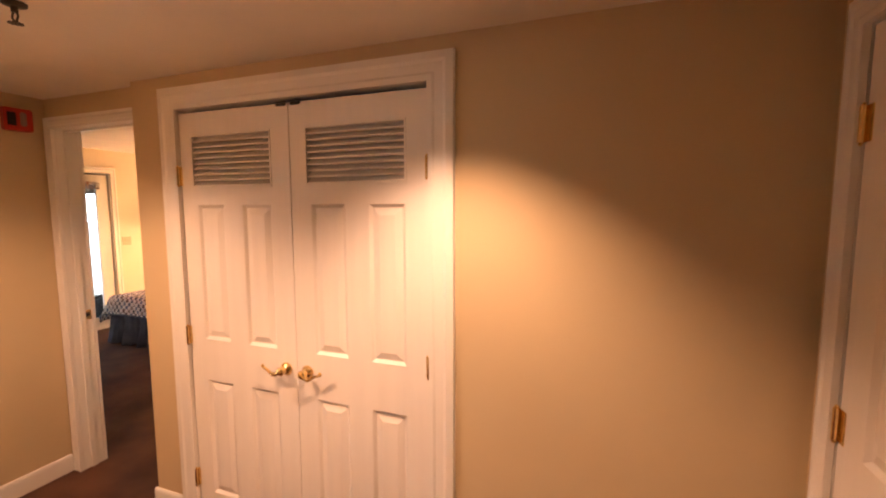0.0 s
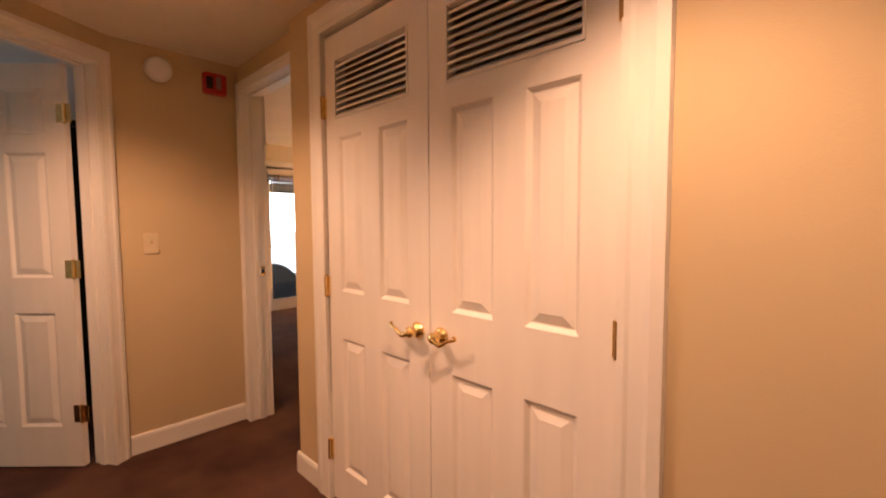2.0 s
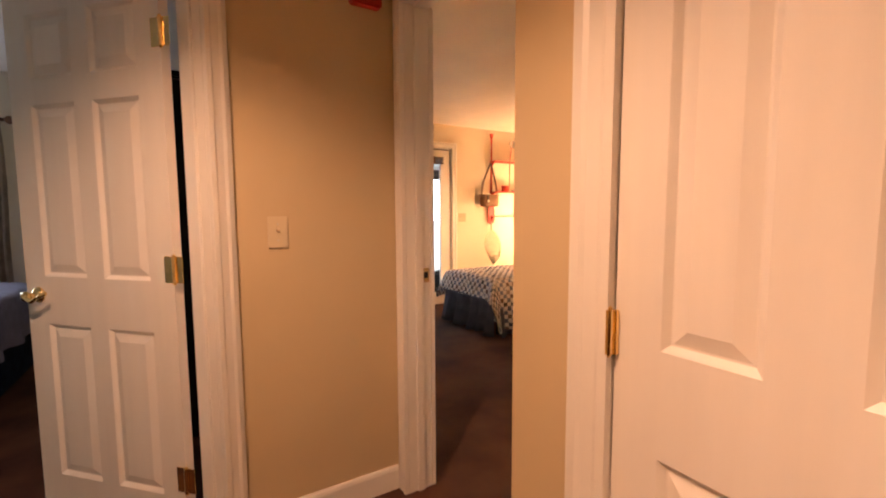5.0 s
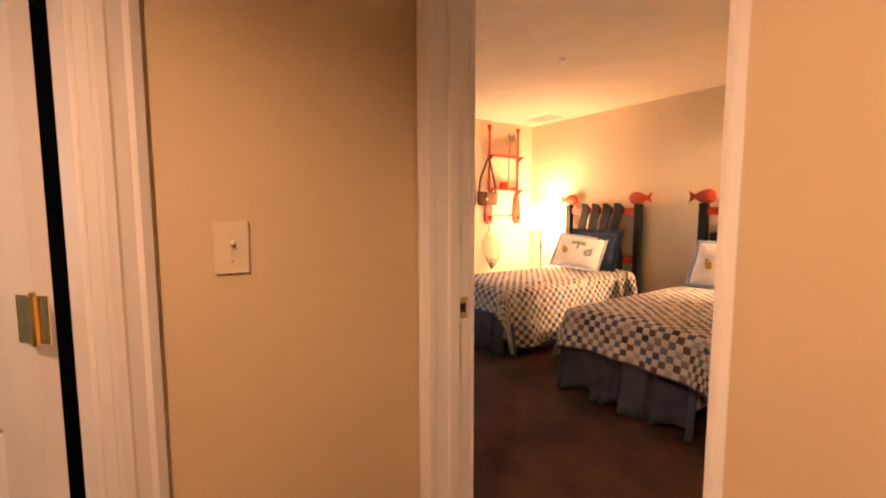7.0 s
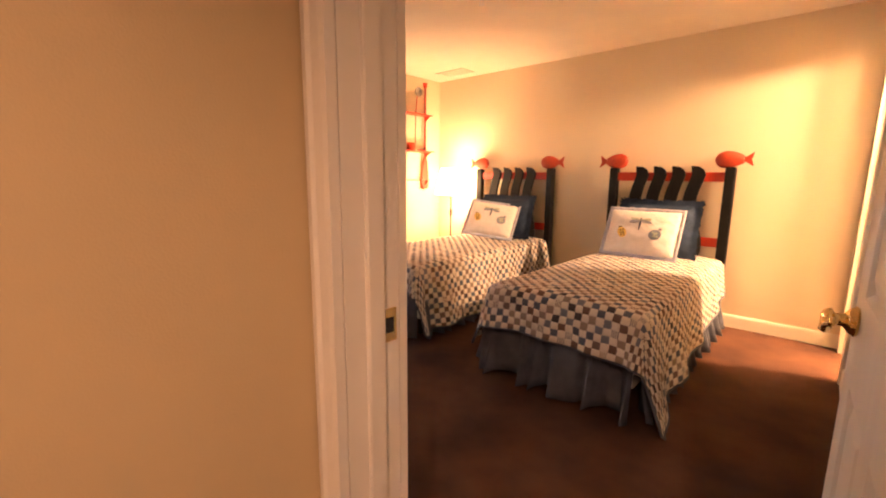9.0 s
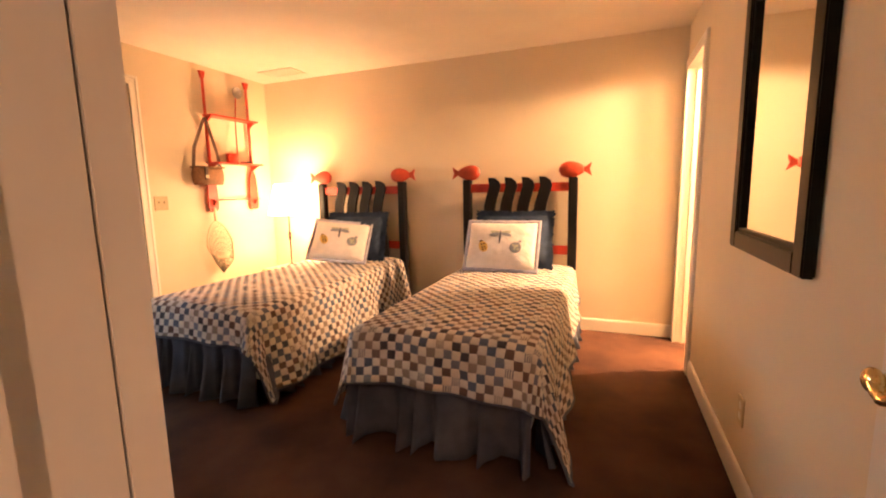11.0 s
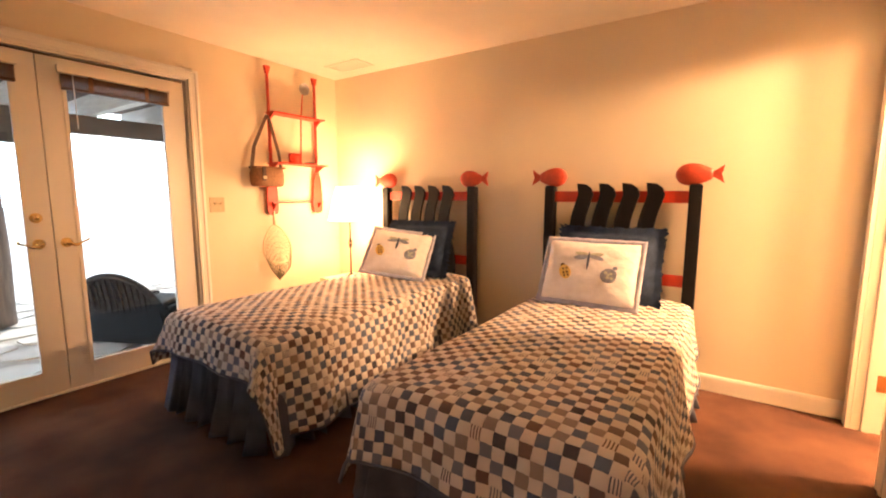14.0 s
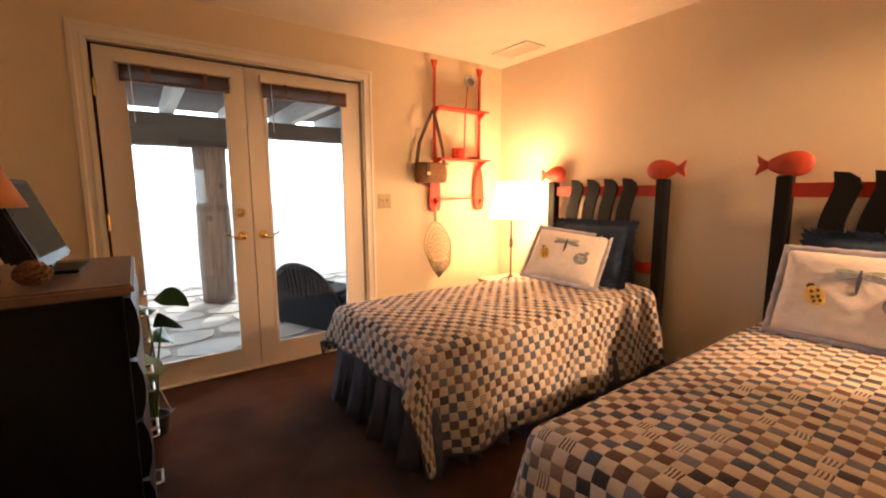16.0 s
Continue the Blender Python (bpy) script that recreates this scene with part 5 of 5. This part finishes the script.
part("plinth", boxed(0.05, 0.53, 0.02, 1.06, 0, 0.049), M_DRESSER, root)
part("cornice", boxed(-0.01, 0.58, -0.02, 1.10, 1.901, 1.94, 0.01), M_DRESSER, root)
for y0 in (0.012, 0.545):
    leaf = part("dark_block_door", boxed(0.0, 0.0195, y0, y0 + 0.523, 0.08, 1.88, 0.004), M_DRESSER, root)
    part("knob", lathe(bmesh.new(), ((0.006, 0), (0.006, 0.012), (0.014, 0.02), (0.012, 0.03), (0.001, 0.033)), 14, pose(0, 0.50 if y0 < 0.1 else 0.58, 1.0, 0, -90)), M_SILVER, leaf, smooth=True)
root = thing("curtain_rod", pose(WEST + 0.07, 0, 1.98), "brown wooden curtain rod with a finial", "curtain rod")
part("rod", tube(bmesh.new(), [(0, -2.1, 0), (0, -0.42, 0)], 0.014, 12), M_CREEL, root, smooth=True)
part("finial", lathe(bmesh.new(), ((0.014, 0), (0.028, 0.01), (0.034, 0.03), (0.028, 0.05), (0.01, 0.065)), 16, pose(0, -0.42, 0, -90)), M_CREEL, root, smooth=True)
part("bracket", boxed(-0.069, 0.0, -0.50, -0.48, -0.02, 0.0), M_CREEL, root)
for y0, y1 in ((-0.80, -0.45), (-2.05, -1.75)):
    root = thing("curtain", pose(WEST + 0.07, 0, 0), "tan gathered curtain hanging from a wooden rod", "curtain", "window curtains")
    b = bmesh.new()
    rows = []
    for j in range(9):
        z = 1.96 - j * 0.235
        rows.append([b.verts.new((0.03 * math.sin(i * 0.9 + 0.2 * j) * (0.5 + 0.08 * j), y0 + (y1 - y0) * i / 60 + 0.01 * math.sin(j), z)) for i in range(61)])
    for p, q in zip(rows, rows[1:]):
        for i in range(60):
            b.faces.new((p[i], p[i + 1], q[i + 1], q[i]))
    cu = part("cloth", b, M_CURTAIN, root, smooth=True)
    cu.modifiers.new("thick", "SOLIDIFY").thickness = 0.004
root = thing("window_1", pose(WEST - 0.08, -1.225, 0), "white framed window of the second bedroom", "window", kind="structure")
for q in ((-0.725, -0.665, 0.75, 2.0), (0.665, 0.725, 0.75, 2.0), (-0.665, 0.665, 0.75, 0.81), (-0.665, 0.665, 1.94, 2.0), (-0.02, 0.02, 0.81, 1.94)):
    part("window_frame", boxed(-0.03, 0.03, q[0], q[1], q[2], q[3], 0.003), M_TRIM, root)
for q in ((-0.665, -0.02), (0.02, 0.665)):
    pane = part("pane", boxed(-0.003, 0.003, q[0], q[1], 0.81, 1.94), M_GLASS, root)
    pane.visible_shadow = False


# ---- outside: covered patio, ground whitened for glare ----
# Added glowing sheet, not a real surface, in place of outdoor glare.
structure("backdrop", boxed(-62, -61.5, -90, 100, -1, 34), M_BACKDROP_GLOW, "glowing white sheet put up for the overexposed distance", "backdrop")
structure("ground", boxed(-400, WEST - 0.16, -400, 400, -0.35, -0.035), M_GLARE_GROUND, "ground painted white for outdoor glare, reaching into the distance", "ground")
patio = structure("patio", boxed(-9.6, WEST - 0.155, -0.5, 7.0, -0.034, -0.012), M_GROUT, "patio of pale irregular flagstones", "patio")
rnd = random.Random(5)
for i in range(9):
    for j in range(13):
        if i * 0.37 > 3.2:
            continue
        cx, cy = -6.58 - i * 0.37 + (j % 2) * 0.06, -0.15 + j * 0.55 + (i % 2) * 0.2
        out = []
        for k in range(8):
            a = 2 * math.pi * (k + 0.5) / 8
            out.append((cx + 0.178 * (1 + rnd.uniform(-0.12, 0.02)) * math.copysign(min(1, abs(1.25 * math.cos(a))), math.cos(a)), cy + 0.262 * (1 + rnd.uniform(-0.12, 0.02)) * math.copysign(min(1, abs(1.25 * math.sin(a))), math.sin(a))))
        b = bmesh.new()
        lo_ = [b.verts.new((x, y, -0.0115)) for x, y in out]
        hi_ = [b.verts.new((x, y, 0.0)) for x, y in out]
        b.faces.new(hi_)
        for k in range(8):
            b.faces.new((lo_[k], lo_[(k + 1) % 8], hi_[(k + 1) % 8], hi_[k]))
        part("flagstone", b, M_STONE, patio)

root = thing("deck", pose(0, 0, 0), "weathered timber deck overhead on a heavy beam", "deck")
part("beam", boxed(-8.62, -8.38, 0.1, 3.62, 1.72, 2.04, 0.01), M_TIMBER, root, "heavy dark timber beam")
part("beam", boxed(-8.60, -8.40, 3.64, 7.5, 1.86, 2.04, 0.01), M_TIMBER, root, "heavy dark timber beam")
for i in range(11):
    y = 0.25 + i * 0.62
    part("joist", boxed(-9.3, WEST - 0.16, y - 0.045, y + 0.045, 2.042, 2.24, 0.004), M_JOIST, root, "pale painted joist")
for i in range(21):
    x = -9.4 + i * 0.15
    part("deck_board", boxed(x, x + 0.142, 0.1, 7.2, 2.242, 2.28), M_TIMBER, root)
root = thing("log_post", pose(-8.5, 3.08, 0), "thick weathered log post under the deck beam", "post")
b = bmesh.new()
rings = []
for j in range(15):
    z = -0.012 + j * (1.73 / 14)
    rings.append([b.verts.new(((0.165 + 0.02 * noise.noise(Vector((math.cos(k * 0.35) * 2, math.sin(k * 0.35) * 2, z * 1.3)))) * math.cos(k * math.pi / 9), (0.165 + 0.02 * noise.noise(Vector((math.cos(k * 0.35) * 2, math.sin(k * 0.35) * 2, z * 1.3 + 9)))) * math.sin(k * math.pi / 9), z)) for k in range(18)])
for p, q in zip(rings, rings[1:]):
    for k in range(18):
        b.faces.new((p[k], p[(k + 1) % 18], q[(k + 1) % 18], q[k]))
b.faces.new(rings[0][::-1]), b.faces.new(rings[-1])
part("trunk", b, M_LOG, root, smooth=True)
for z, a in ((0.5, 3.4), (0.95, -0.4), (1.3, 0.5)):
    part("knot", lathe(bmesh.new(), ((0.03, 0), (0.024, 0.012), (0.004, 0.015)), 10, pose(0.16 * math.cos(a), 0.16 * math.sin(a), z, 0, 90, math.degrees(a))), M_TIMBER, root)

root = thing("wicker_chair", pose(-6.95, 3.74, 0, 0, 0, 205), "dark grey woven patio chair with a rounded back", "patio chair")
b = bmesh.new()
arc = []
for i in range(25):
    a = math.pi * i / 24
    arc.append((0.42 * math.cos(a), 0.18 + 0.12 * math.sin(a), 0.05 + 0.55 * math.sin(a) ** 0.75))
part("back_rim", tube(bmesh.new(), arc, 0.024, 8), M_WICKER, root, smooth=True)
for i in range(1, 24):
    p = Vector(arc[i])
    part("back_cane", tube(bmesh.new(), [(p.x, 0.16 + (p.y - 0.16) * 0.3, 0.06), p], 0.009, 6), M_WICKER, root)
for z in (0.16, 0.26, 0.36, 0.46):
    h = min(1.0, ((z - 0.05) / 0.60)) ** 1.25
    xw = 0.42 * math.sqrt(max(0, 1 - h * h)) 
    part("weave_band", tube(bmesh.new(), [(-xw, 0.19, z), (0, 0.19 + 0.1 * z, z + 0.01), (xw, 0.19, z)], 0.012, 6), M_WICKER, root)
part("woven_back", slab(bmesh.new(), [(q[0] * 0.97, q[2] - 0.01) for q in arc], 0.235, 0.25), M_WICKER, root)
part("seat", boxed(-0.4, 0.4, -0.32, 0.18, 0.25, 0.33, 0.03), M_WICKER, root)
part("apron", boxed(-0.38, 0.38, -0.30, 0.16, 0.05, 0.25, 0.01), M_WICKER, root)
for sx in (-0.36, 0.36):
    part("front_leg", tube(bmesh.new(), [(sx, -0.30, 0), (sx, -0.29, 0.36)], 0.022, 8), M_WICKER, root)
    part("back_leg", tube(bmesh.new(), [(sx, 0.17, 0), (sx, 0.18, 0.3)], 0.022, 8), M_WICKER, root)
    part("arm", tube(bmesh.new(), [(sx, -0.32, 0.36), (sx * 1.05, 0.0, 0.38), (sx * 0.95, 0.24, 0.34)], 0.024, 8), M_WICKER, root, smooth=True)
